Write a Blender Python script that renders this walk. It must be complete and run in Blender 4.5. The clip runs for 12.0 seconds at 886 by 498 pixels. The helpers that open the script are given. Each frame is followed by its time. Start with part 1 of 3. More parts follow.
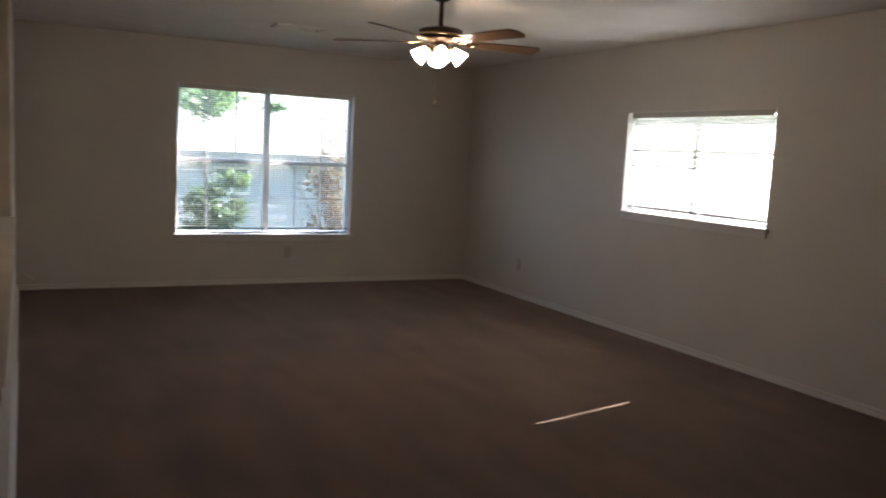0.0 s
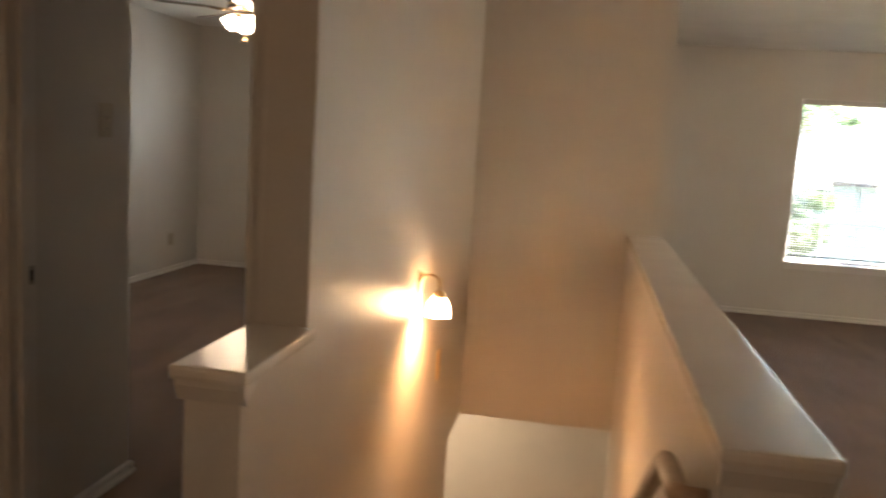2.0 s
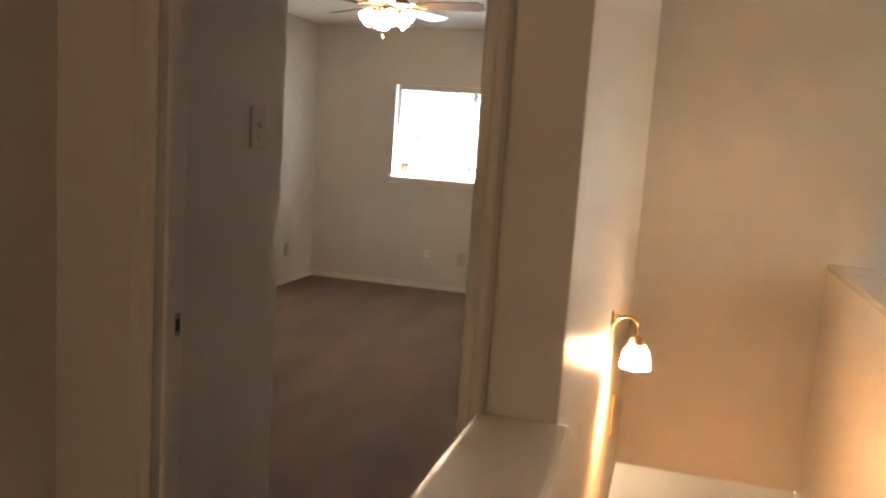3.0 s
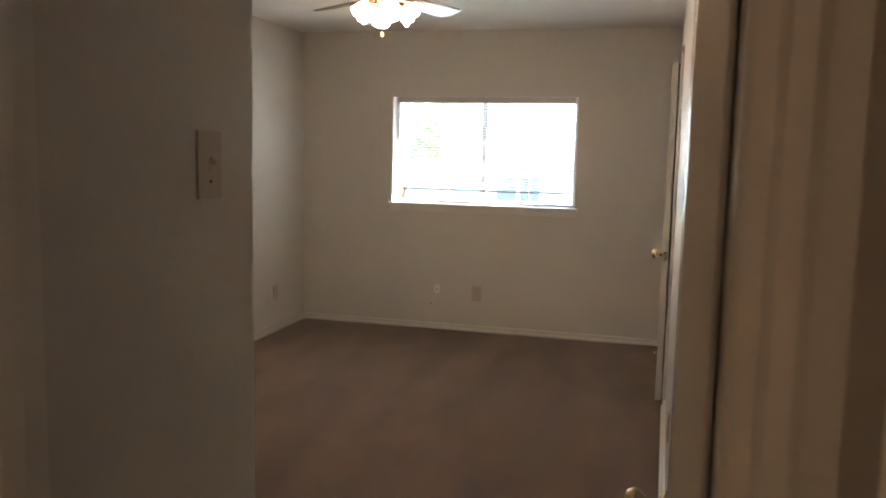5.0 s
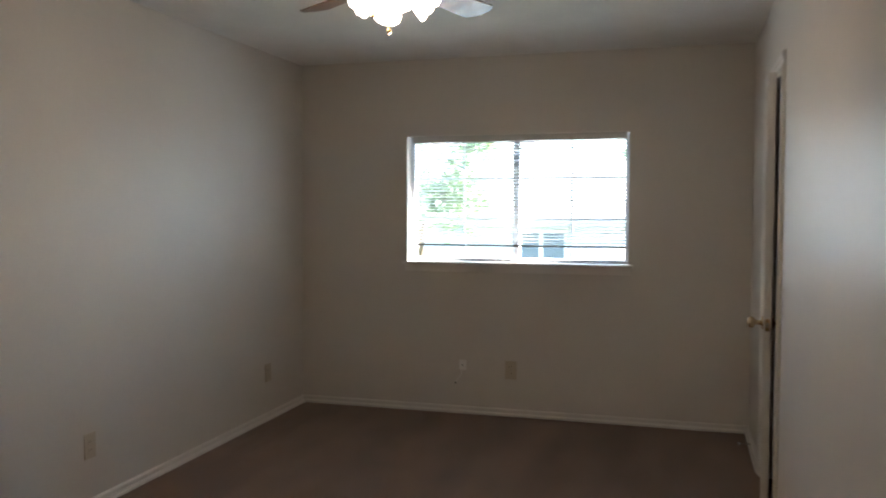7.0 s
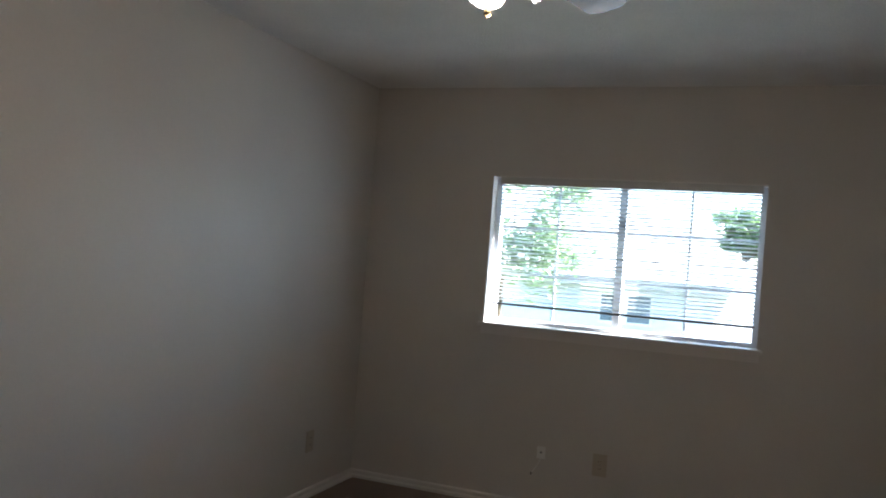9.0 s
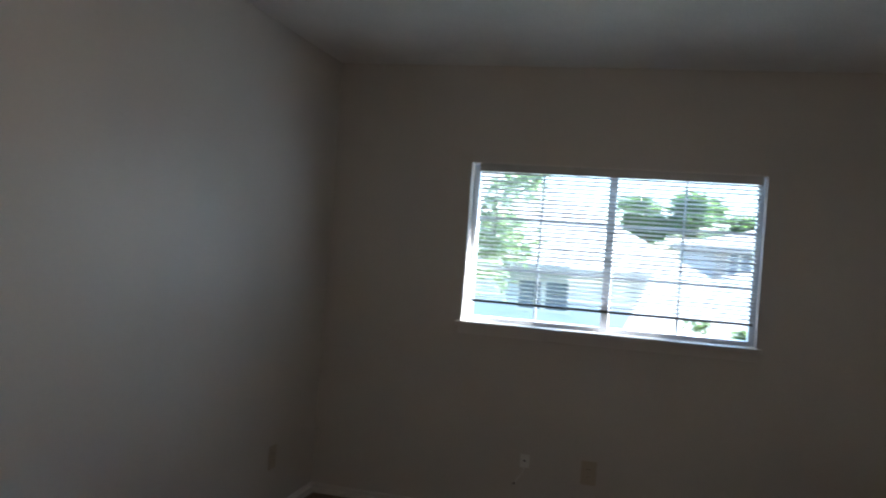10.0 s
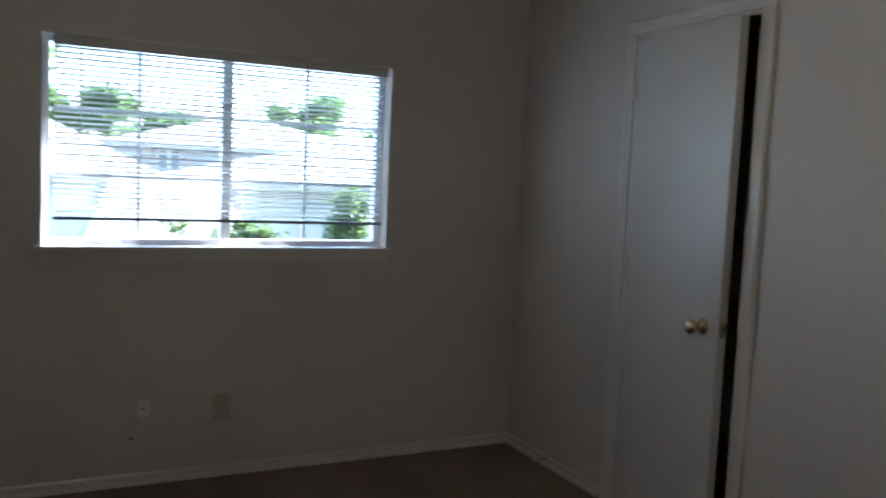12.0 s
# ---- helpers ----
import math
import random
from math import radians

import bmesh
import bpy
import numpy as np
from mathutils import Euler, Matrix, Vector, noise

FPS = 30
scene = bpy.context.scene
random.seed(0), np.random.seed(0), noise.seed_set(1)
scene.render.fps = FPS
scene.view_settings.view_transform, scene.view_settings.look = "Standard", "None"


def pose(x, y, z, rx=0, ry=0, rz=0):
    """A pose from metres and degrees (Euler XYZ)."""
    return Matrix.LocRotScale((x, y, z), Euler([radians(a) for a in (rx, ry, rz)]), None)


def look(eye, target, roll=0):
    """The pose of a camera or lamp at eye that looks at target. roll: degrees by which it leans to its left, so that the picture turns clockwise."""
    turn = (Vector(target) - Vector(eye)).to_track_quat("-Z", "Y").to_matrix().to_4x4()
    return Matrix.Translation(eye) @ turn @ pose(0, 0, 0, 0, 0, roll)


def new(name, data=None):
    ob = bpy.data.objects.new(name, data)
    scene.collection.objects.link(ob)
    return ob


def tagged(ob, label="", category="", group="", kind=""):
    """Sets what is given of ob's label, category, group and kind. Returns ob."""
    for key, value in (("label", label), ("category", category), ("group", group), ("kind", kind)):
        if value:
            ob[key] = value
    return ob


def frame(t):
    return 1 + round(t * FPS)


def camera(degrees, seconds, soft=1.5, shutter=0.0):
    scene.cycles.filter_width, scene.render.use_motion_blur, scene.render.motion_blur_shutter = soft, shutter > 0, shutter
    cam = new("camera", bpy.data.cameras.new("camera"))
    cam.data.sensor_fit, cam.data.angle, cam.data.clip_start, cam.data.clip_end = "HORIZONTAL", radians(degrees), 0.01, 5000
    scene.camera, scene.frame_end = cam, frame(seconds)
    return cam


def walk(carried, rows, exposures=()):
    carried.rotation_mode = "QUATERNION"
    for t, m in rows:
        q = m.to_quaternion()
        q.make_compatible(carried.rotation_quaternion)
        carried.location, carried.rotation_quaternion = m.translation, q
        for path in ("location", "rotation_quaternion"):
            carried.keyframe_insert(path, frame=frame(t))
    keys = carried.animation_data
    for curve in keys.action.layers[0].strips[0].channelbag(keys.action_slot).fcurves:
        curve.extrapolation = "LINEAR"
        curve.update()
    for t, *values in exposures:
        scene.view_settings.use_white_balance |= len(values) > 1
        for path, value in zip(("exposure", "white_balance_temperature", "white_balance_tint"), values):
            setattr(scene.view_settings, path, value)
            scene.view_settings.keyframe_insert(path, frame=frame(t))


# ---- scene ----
cam = camera(56.5, 12.0, soft=2.0, shutter=0.4)
PATH = [
    (0, (1.239, -0.632, 1.449), (2.145, 1.136, 1.219), 2.9),
    (0.5, (1.31, -0.816, 1.502), (1.975, 1.055, 1.26), 3.25),
    (1, (1.091, -0.701, 1.583), (1.477, 1.244, 1.317), 4.0),
    (1.5, (0.885, -0.408, 1.485), (0.926, 1.576, 1.233), 3.5),
    (2, (0.698, -0.199, 1.463), (0.372, 1.756, 1.196), 3.5),
    (2.5, (0.439, 0.085, 1.476), (-0.068, 1.998, 1.19), 4.1),
    (3, (0.184, 0.335, 1.467), (-0.347, 2.244, 1.194), 3.9),
    (3.5, (0.026, 0.599, 1.456), (-0.52, 2.506, 1.199), 3.0),
    (5.5, (-0.362, 1.551, 1.496), (-0.85, 3.477, 1.269), 0.5),
    (6, (-0.494, 1.874, 1.48), (-0.946, 3.813, 1.287), 0.2),
    (6.5, (-0.589, 2.121, 1.444), (-1.045, 4.063, 1.299), 0.1),
    (7, (-0.612, 2.351, 1.408), (-1.169, 4.27, 1.312), 0.1),
    (7.5, (-0.734, 2.665, 1.475), (-1.391, 4.551, 1.372), 0.9),
    (9.5, (-1.122, 3.281, 1.41), (-1.849, 5.144, 1.447), 4.8),
    (10, (-1.483, 3.435, 1.435), (-1.973, 5.374, 1.432), 4.3),
    (10.5, (-1.749, 3.673, 1.409), (-1.929, 5.665, 1.37), 3.8),
    (11, (-2.039, 3.818, 1.444), (-1.833, 5.804, 1.328), 3.2),
    (11.5, (-2.233, 3.968, 1.412), (-1.686, 5.886, 1.266), 3.1),
    (12, (-2.476, 4.093, 1.391), (-1.592, 5.88, 1.224), 2.6),
]
EXPOSURES = [(0.0, 3.0, 5950, 15), (0.7, 3.12, 6550, 14), (1.5, 3.85, 6550, 13), (2.5, 4.72, 6850, 14), (3.7, 5.2, 6850, 14), (5.5, 4.45, 6500, 13), (6.5, 4.1, 6050, 12), (7.7, 3.9, 6000, 12),
             (9.4, 3.3, 5500, 11), (10.5, 2.9, 5450, 11), (11.0, 3.1, 5400, 11), (12.0, 3.15, 5350, 11)]
walk(cam, [(t, look(eye, target, roll)) for t, eye, target, roll in PATH], EXPOSURES)

# ---- plan, metres ----
CEIL = 2.44          # ceiling height
Y_WIN = 7.825        # inner face of the outside wall with both big windows
X_EAST = 5.836       # inner face of the east wall of the loft room
X_LOFT = 1.17       # loft face of the stair half wall and of the wall beyond it
X_WELL = 0.992       # stair face of the half wall
X_HALF = 1.176       # loft face of the half wall
Y_HALF = 1.344       # near end of the half wall
X_BED_E = -0.192     # bedroom east wall
X_BED_W = -3.263     # bedroom west wall
X_ENTRY = -1.085      # west side of the bedroom entry
Y_ENTRY = 2.83       # where the entry opens into the bedroom
Y_DOOR = 1.933       # front of the bedroom door wall
Y_POST = 1.82        # front of the post that ends it beside the stairs
Y_STAIR = 1.405       # top of the stairs
Y_HEAD = 5.05       # wall over the lower stairs
Z_HEAD = -0.345      # its lower edge
Y_BACK = -3.2        # unseen wall added behind
Z_LOW = -2.78        # floor below
SUN_DIR = Vector((0.70, 0.145, 0.57))   # towards the sun

# ---- world, sun and large lights ----
world = bpy.data.worlds.new("sky")
scene.world = world
world.use_nodes = True
wt = world.node_tree
sky = wt.nodes.new("ShaderNodeTexSky")
sky.sky_type, sky.sun_disc = "NISHITA", False
sky.sun_elevation = math.asin(SUN_DIR.normalized().z)
sky.sun_rotation = math.atan2(SUN_DIR.x, SUN_DIR.y)
sky.dust_density = 2.0
wt.links.new(sky.outputs[0], wt.nodes["Background"].inputs[0])
wt.nodes["Background"].inputs[1].default_value = 0.15
sun_data = bpy.data.lights.new("sun", "SUN")
sun_data.energy, sun_data.angle, sun_data.color = 5.0, radians(0.53), (1.0, 0.95, 0.86)
sun = new("sun", sun_data)
sun.matrix_world = look(SUN_DIR * 30, (0, 0, 0))


def sky_guide(name, m, width, height):
    """Marks a window opening for the sampling of the sky's light; it gives off none itself."""
    data = bpy.data.lights.new(name, "AREA")
    data.shape, data.size, data.size_y = "RECTANGLE", width, height
    data.cycles.is_portal = True
    ob = new(name, data)
    ob.matrix_world = m
    return ob


def sky_lamp(name, m, width, height, watts):
    """Stands in for the open sky's light in a window opening."""
    data = bpy.data.lights.new(name, "AREA")
    data.shape, data.size, data.size_y = "RECTANGLE", width, height
    data.energy, data.color = watts, (0.76, 0.88, 1.0)
    ob = new(name, data)
    ob.matrix_world = m
    return ob


def bulb(name, place, watts, colour=(1.0, 0.74, 0.48), radius=0.03):
    data = bpy.data.lights.new(name, "POINT")
    data.energy, data.color, data.shadow_soft_size = watts, colour, radius
    ob = new(name, data)
    ob.location = place
    return ob


# ---- materials ----
def material(name, colour, rough=0.5, metal=0.0, vary=0.08, scale=6.0, fine=0.0, fine_scale=300.0, bump=0.0, bump_scale=200.0, spec=0.5, coat=0.0, random_tone=0.0):
    m = bpy.data.materials.new(name)
    m.use_nodes = True
    t = m.node_tree
    b = t.nodes["Principled BSDF"]
    b.inputs["Roughness"].default_value = rough
    b.inputs["Metallic"].default_value = metal
    b.inputs["Specular IOR Level"].default_value = spec
    b.inputs["Coat Weight"].default_value = coat
    geo = t.nodes.new("ShaderNodeTexCoord")
    n1 = t.nodes.new("ShaderNodeTexNoise")
    n1.inputs["Scale"].default_value, n1.inputs["Detail"].default_value = scale, 5.0
    t.links.new(geo.outputs["Object"], n1.inputs["Vector"])
    n2 = t.nodes.new("ShaderNodeTexNoise")
    n2.inputs["Scale"].default_value, n2.inputs["Detail"].default_value = fine_scale, 2.0
    t.links.new(geo.outputs["Object"], n2.inputs["Vector"])
    r1 = t.nodes.new("ShaderNodeMapRange")
    r1.inputs["From Min"].default_value, r1.inputs["From Max"].default_value = 0.3, 0.7
    r1.inputs["To Min"].default_value, r1.inputs["To Max"].default_value = 1 - vary, 1 + vary
    t.links.new(n1.outputs["Fac"], r1.inputs["Value"])
    r2 = t.nodes.new("ShaderNodeMapRange")
    r2.inputs["From Min"].default_value, r2.inputs["From Max"].default_value = 0.3, 0.7
    r2.inputs["To Min"].default_value, r2.inputs["To Max"].default_value = 1 - fine, 1 + fine
    t.links.new(n2.outputs["Fac"], r2.inputs["Value"])
    mul = t.nodes.new("ShaderNodeMath")
    mul.operation = "MULTIPLY"
    t.links.new(r1.outputs[0], mul.inputs[0])
    t.links.new(r2.outputs[0], mul.inputs[1])
    last = mul
    if random_tone:
        info = t.nodes.new("ShaderNodeObjectInfo")
        r3 = t.nodes.new("ShaderNodeMapRange")
        r3.inputs["To Min"].default_value, r3.inputs["To Max"].default_value = 1 - random_tone, 1 + random_tone
        t.links.new(info.outputs["Random"], r3.inputs["Value"])
        mul2 = t.nodes.new("ShaderNodeMath")
        mul2.operation = "MULTIPLY"
        t.links.new(mul.outputs[0], mul2.inputs[0])
        t.links.new(r3.outputs[0], mul2.inputs[1])
        last = mul2
    mix = t.nodes.new("ShaderNodeVectorMath")
    mix.operation = "SCALE"
    mix.inputs[0].default_value = colour
    t.links.new(last.outputs[0], mix.inputs["Scale"])
    t.links.new(mix.outputs[0], b.inputs["Base Color"])
    rr = t.nodes.new("ShaderNodeMapRange")
    rr.inputs["From Min"].default_value, rr.inputs["From Max"].default_value = 0.3, 0.7
    rr.inputs["To Min"].default_value, rr.inputs["To Max"].default_value = max(0.02, rough - 0.015), min(1, rough + 0.015)
    t.links.new(n1.outputs["Fac"], rr.inputs["Value"])
    t.links.new(rr.outputs[0], b.inputs["Roughness"])
    if bump:
        n3 = t.nodes.new("ShaderNodeTexNoise")
        n3.inputs["Scale"].default_value, n3.inputs["Detail"].default_value = bump_scale, 3.0
        t.links.new(geo.outputs["Object"], n3.inputs["Vector"])
        bp = t.nodes.new("ShaderNodeBump")
        bp.inputs["Strength"].default_value, bp.inputs["Distance"].default_value = bump, 0.01
        t.links.new(n3.outputs["Fac"], bp.inputs["Height"])
        t.links.new(bp.outputs[0], b.inputs["Normal"])
    return m


def glowing(name, colour, strength, base=(0.9, 0.88, 0.84)):
    m = material(name, base, 0.3, vary=0.02)
    b = m.node_tree.nodes["Principled BSDF"]
    b.inputs["Emission Color"].default_value = (*colour, 1)
    b.inputs["Emission Strength"].default_value = strength
    return m


def glass_material():
    m = bpy.data.materials.new("window glass")
    m.use_nodes = True
    t = m.node_tree
    t.nodes.remove(t.nodes["Principled BSDF"])
    out = t.nodes["Material Output"]
    clear = t.nodes.new("ShaderNodeBsdfTransparent")
    clear.inputs[0].default_value = (0.93, 0.96, 0.95, 1)
    gloss = t.nodes.new("ShaderNodeBsdfGlossy")
    gloss.inputs["Roughness"].default_value = 0.02
    fres = t.nodes.new("ShaderNodeFresnel")
    fres.inputs["IOR"].default_value = 1.45
    mix = t.nodes.new("ShaderNodeMixShader")
    t.links.new(fres.outputs[0], mix.inputs[0])
    t.links.new(clear.outputs[0], mix.inputs[1])
    t.links.new(gloss.outputs[0], mix.inputs[2])
    t.links.new(mix.outputs[0], out.inputs[0])
    return m


def slat_material():
    m = material("blind slat vinyl", (0.66, 0.66, 0.65), 0.4, vary=0.03)
    t = m.node_tree
    b = t.nodes["Principled BSDF"]
    tr = t.nodes.new("ShaderNodeBsdfTranslucent")
    tr.inputs[0].default_value = (0.8, 0.78, 0.72, 1)
    mix = t.nodes.new("ShaderNodeMixShader")
    mix.inputs[0].default_value = 0.24
    t.links.new(b.outputs[0], mix.inputs[1])
    t.links.new(tr.outputs[0], mix.inputs[2])
    t.links.new(mix.outputs[0], t.nodes["Material Output"].inputs[0])
    return m


def carpet_material():
    m = material("carpet", (0.20, 0.120, 0.076), 0.95, vary=0.12, scale=2.2, fine=0.22, fine_scale=420, bump=0.9, bump_scale=420, spec=0.15)
    t = m.node_tree
    b = t.nodes["Principled BSDF"]
    b.inputs["Sheen Weight"].default_value = 0.25
    # broad strokes of the vacuum cleaner, where the pile leans one way or the other
    tc = t.nodes.new("ShaderNodeTexCoord")
    mp = t.nodes.new("ShaderNodeMapping")
    mp.inputs["Rotation"].default_value = (0, 0, 0.35)
    t.links.new(tc.outputs["Object"], mp.inputs["Vector"])
    mp.inputs["Scale"].default_value = (3.2, 0.8, 1.0)
    w = t.nodes.new("ShaderNodeTexNoise")
    w.inputs["Scale"].default_value, w.inputs["Detail"].default_value = 1.3, 3.0
    t.links.new(mp.outputs[0], w.inputs["Vector"])
    r = t.nodes.new("ShaderNodeMapRange")
    r.inputs["From Min"].default_value, r.inputs["From Max"].default_value = 0.35, 0.65
    r.inputs["To Min"].default_value, r.inputs["To Max"].default_value = 0.8, 1.14
    t.links.new(w.outputs["Fac"], r.inputs["Value"])
    old = b.inputs["Base Color"].links[0].from_socket
    s = t.nodes.new("ShaderNodeVectorMath")
    s.operation = "SCALE"
    t.links.new(old, s.inputs[0])
    t.links.new(r.outputs[0], s.inputs["Scale"])
    t.links.new(s.outputs[0], b.inputs["Base Color"])
    return m


WALL = material("wall paint, orange peel", (0.62, 0.58, 0.525), 0.39, vary=0.03, scale=1.6, fine=0.015, fine_scale=90, bump=0.09, bump_scale=140, spec=0.21)
CEILING = material("ceiling texture", (0.80, 0.77, 0.72), 0.85, vary=0.04, scale=3, fine=0.06, fine_scale=120, bump=0.8, bump_scale=95, spec=0.2)
CARPET = carpet_material()
TRIM = material("trim paint, white", (0.68, 0.645, 0.595), 0.32, vary=0.015, scale=4)
CAP = material("cap paint, glossy", (0.72, 0.67, 0.60), 0.26, vary=0.03, scale=3, bump=0.006, bump_scale=30)
DOOR = material("door paint", (0.64, 0.61, 0.565), 0.26, vary=0.02, scale=1.5, fine=0.01, bump=0.05, bump_scale=160, spec=0.24)
PLATE = material("almond plastic", (0.50, 0.43, 0.33), 0.35, vary=0.02)
WHITE_PLASTIC = material("white plastic", (0.78, 0.76, 0.72), 0.35, vary=0.02)
COVER = material("yellowed plastic", (0.66, 0.44, 0.16), 0.4, vary=0.04)
SLOT = material("dark slot", (0.02, 0.018, 0.015), 0.6, vary=0.02)
BRASS = material("polished brass", (0.70, 0.54, 0.32), 0.18, metal=1.0, vary=0.08, scale=30)
ANTIQUE = material("antique brass", (0.34, 0.23, 0.12), 0.25, metal=1.0, vary=0.12, scale=30)
AGED = material("aged bronze", (0.09, 0.055, 0.035), 0.35, metal=0.7, vary=0.12, scale=30)
CHROME = material("worn steel", (0.35, 0.32, 0.28), 0.3, metal=1.0, vary=0.1, scale=30)
WOOD = material("fan blade walnut", (0.16, 0.085, 0.042), 0.32, vary=0.25, scale=14, fine=0.15, fine_scale=140, coat=0.3)
RAIL = material("handrail oak stain", (0.30, 0.20, 0.13), 0.3, vary=0.2, scale=18, fine=0.1, fine_scale=160, coat=0.3)
VINYL = material("window frame aluminium", (0.70, 0.73, 0.78), 0.4, metal=0.1, vary=0.04)
SLAT = slat_material()
HEADRAIL = material("blind headrail", (0.55, 0.53, 0.50), 0.35, vary=0.03)
BOTTOM_RAIL = material("blind bottom rail", (0.16, 0.15, 0.14), 0.4, vary=0.05)
GLASS = glass_material()
LIT_GLASS = glowing("lit frosted glass", (1.0, 0.84, 0.66), 1.2)
LIT_SCONCE = glowing("lit tulip glass", (1.0, 0.74, 0.46), 1.3)
LOWER_WALL = material("lower hall paint", (0.72, 0.67, 0.59), 0.5, vary=0.03, scale=2, bump=0.1, bump_scale=120)
VENT = material("vent enamel", (0.66, 0.63, 0.58), 0.4, vary=0.06, scale=20)


# ---- mesh helpers ----
def mesh_of(bm, name, mat, smooth=False):
    bmesh.ops.recalc_face_normals(bm, faces=bm.faces)
    me = bpy.data.meshes.new(name)
    if smooth:
        for f in bm.faces:
            f.smooth = True
    bm.to_mesh(me)
    bm.free()
    me.materials.append(mat)
    return me


def part(name, bm, mat, parent=None, label="", smooth=False, m=None):
    ob = new(name, mesh_of(bm, name, mat, smooth))
    if parent is not None:
        ob.parent = parent
    if m is not None:
        ob.matrix_basis = m
    if label:
        ob["label"] = label
    return ob


def boxes(*spans, bevel=0.0):
    """One bmesh of boxes, each (x0, x1, y0, y1, z0, z1)."""
    bm = bmesh.new()
    for x0, x1, y0, y1, z0, z1 in spans:
        v = [bm.verts.new(p) for p in ((x0, y0, z0), (x1, y0, z0), (x1, y1, z0), (x0, y1, z0), (x0, y0, z1), (x1, y0, z1), (x1, y1, z1), (x0, y1, z1))]
        for q in ((0, 3, 2, 1), (4, 5, 6, 7), (0, 1, 5, 4), (1, 2, 6, 5), (2, 3, 7, 6), (3, 0, 4, 7)):
            bm.faces.new([v[i] for i in q])
    if bevel:
        bmesh.ops.bevel(bm, geom=bm.edges[:], offset=bevel, segments=2, affect="EDGES", profile=0.7)
    return bm


def lathe(profile, n=24, bm=None, m=Matrix()):
    """A turned body round z from (radius, height) pairs."""
    bm = bm or bmesh.new()
    rings = []
    for r, z in profile:
        rings.append([bm.verts.new(m @ Vector((r * math.cos(a), r * math.sin(a), z))) for a in (2 * math.pi * i / n for i in range(n))])
    for a, b in zip(rings, rings[1:]):
        for i in range(n):
            bm.faces.new((a[i], a[(i + 1) % n], b[(i + 1) % n], b[i]))
    for ring in (rings[0], rings[-1]):
        if ring and (ring[0].co - ring[n // 2].co).length > 1e-4:
            bm.faces.new(ring)
    return bm


def tube(points, radius, n=10, bm=None):
    bm = bm or bmesh.new()
    pts = [Vector(p) for p in points]
    rings = []
    for i, p in enumerate(pts):
        d = (pts[min(i + 1, len(pts) - 1)] - pts[max(i - 1, 0)]).normalized()
        q = d.to_track_quat("Z", "X")
        r = radius[i] if isinstance(radius, (list, tuple)) else radius
        rings.append([bm.verts.new(p + q @ Vector((r * math.cos(a), r * math.sin(a), 0))) for a in (2 * math.pi * k / n for k in range(n))])
    for a, b in zip(rings, rings[1:]):
        for i in range(n):
            bm.faces.new((a[i], a[(i + 1) % n], b[(i + 1) % n], b[i]))
    bm.faces.new(rings[0])
    bm.faces.new(rings[-1])
    return bm


def sweep(profile, length):
    """A moulding: (y, z) outline carried along x from 0 to length."""
    bm = bmesh.new()
    a = [bm.verts.new((0, y, z)) for y, z in profile]
    b = [bm.verts.new((length, y, z)) for y, z in profile]
    n = len(profile)
    for i in range(n):
        bm.faces.new((a[i], a[(i + 1) % n], b[(i + 1) % n], b[i]))
    bm.faces.new(a)
    bm.faces.new(b)
    return bm


def empty(name, m, label, category, group="", kind=""):
    ob = new(name)
    ob.matrix_basis = m
    ob.empty_display_size = 0.1
    return tagged(ob, label, category, group, kind)


def structure(name, bm, mat, label, category):
    return tagged(part(name, bm, mat), label, category, kind="structure")


# ---- floors, walls, ceiling ----
B = -3.45
structure("floor", boxes((X_LOFT - 0.005, 6.05, Y_BACK, Y_WIN + 0.2, -0.28, 0), (B, X_LOFT - 0.005, Y_BACK, Y_STAIR, -0.28, 0), (B, -0.02, Y_STAIR, Y_WIN + 0.2, -0.28, 0)),
          CARPET, "brown cut-pile carpet with vacuum strokes", "floor")
structure("ceiling", boxes((B, 6.05, Y_BACK - 0.2, Y_WIN + 0.2, CEIL, CEIL + 0.15)), CEILING, "off-white textured plaster ceiling", "ceiling")

BW = (-2.462, -0.945, 1.042, 1.92)   # bedroom window opening: x0, x1, z0, z1
GW = (2.583, 4.415, 0.515, 2.015)     # loft window opening
RW = (3.44, 5.005, 1.035, 1.876)       # east window opening: y0, y1, z0, z1
Y_OUT = Y_WIN + 0.17
structure("wall_north", boxes((B, BW[0], Y_WIN, Y_OUT, 0, CEIL), (BW[0], BW[1], Y_WIN, Y_OUT, 0, BW[2]), (BW[0], BW[1], Y_WIN, Y_OUT, BW[3], CEIL),
                              (BW[1], GW[0], Y_WIN, Y_OUT, 0, CEIL), (GW[0], GW[1], Y_WIN, Y_OUT, 0, GW[2]), (GW[0], GW[1], Y_WIN, Y_OUT, GW[3], CEIL), (GW[1], 6.05, Y_WIN, Y_OUT, 0, CEIL)),
          WALL, "cream painted outside wall with two windows", "wall")
structure("wall_east", boxes((X_EAST, 6.05, Y_BACK, RW[0], 0, CEIL), (X_EAST, 6.05, RW[0], RW[1], 0, RW[2]), (X_EAST, 6.05, RW[0], RW[1], RW[3], CEIL), (X_EAST, 6.05, RW[1], Y_WIN, 0, CEIL)),
          WALL, "cream painted wall with one window", "wall")
structure("wall_loft_west", boxes((X_WELL, X_LOFT, Y_HEAD + 0.12, Y_WIN, -0.3, CEIL)), WALL, "cream painted wall beside the closet", "wall")
structure("wall_stair_head", boxes((-0.02, X_LOFT, Y_HEAD, Y_HEAD + 0.12, Z_HEAD, CEIL)), WALL, "cream painted wall above the lower stairs", "wall")
CD = (6.25, 6.932, 2.04)            # closet door opening: y0, y1, height
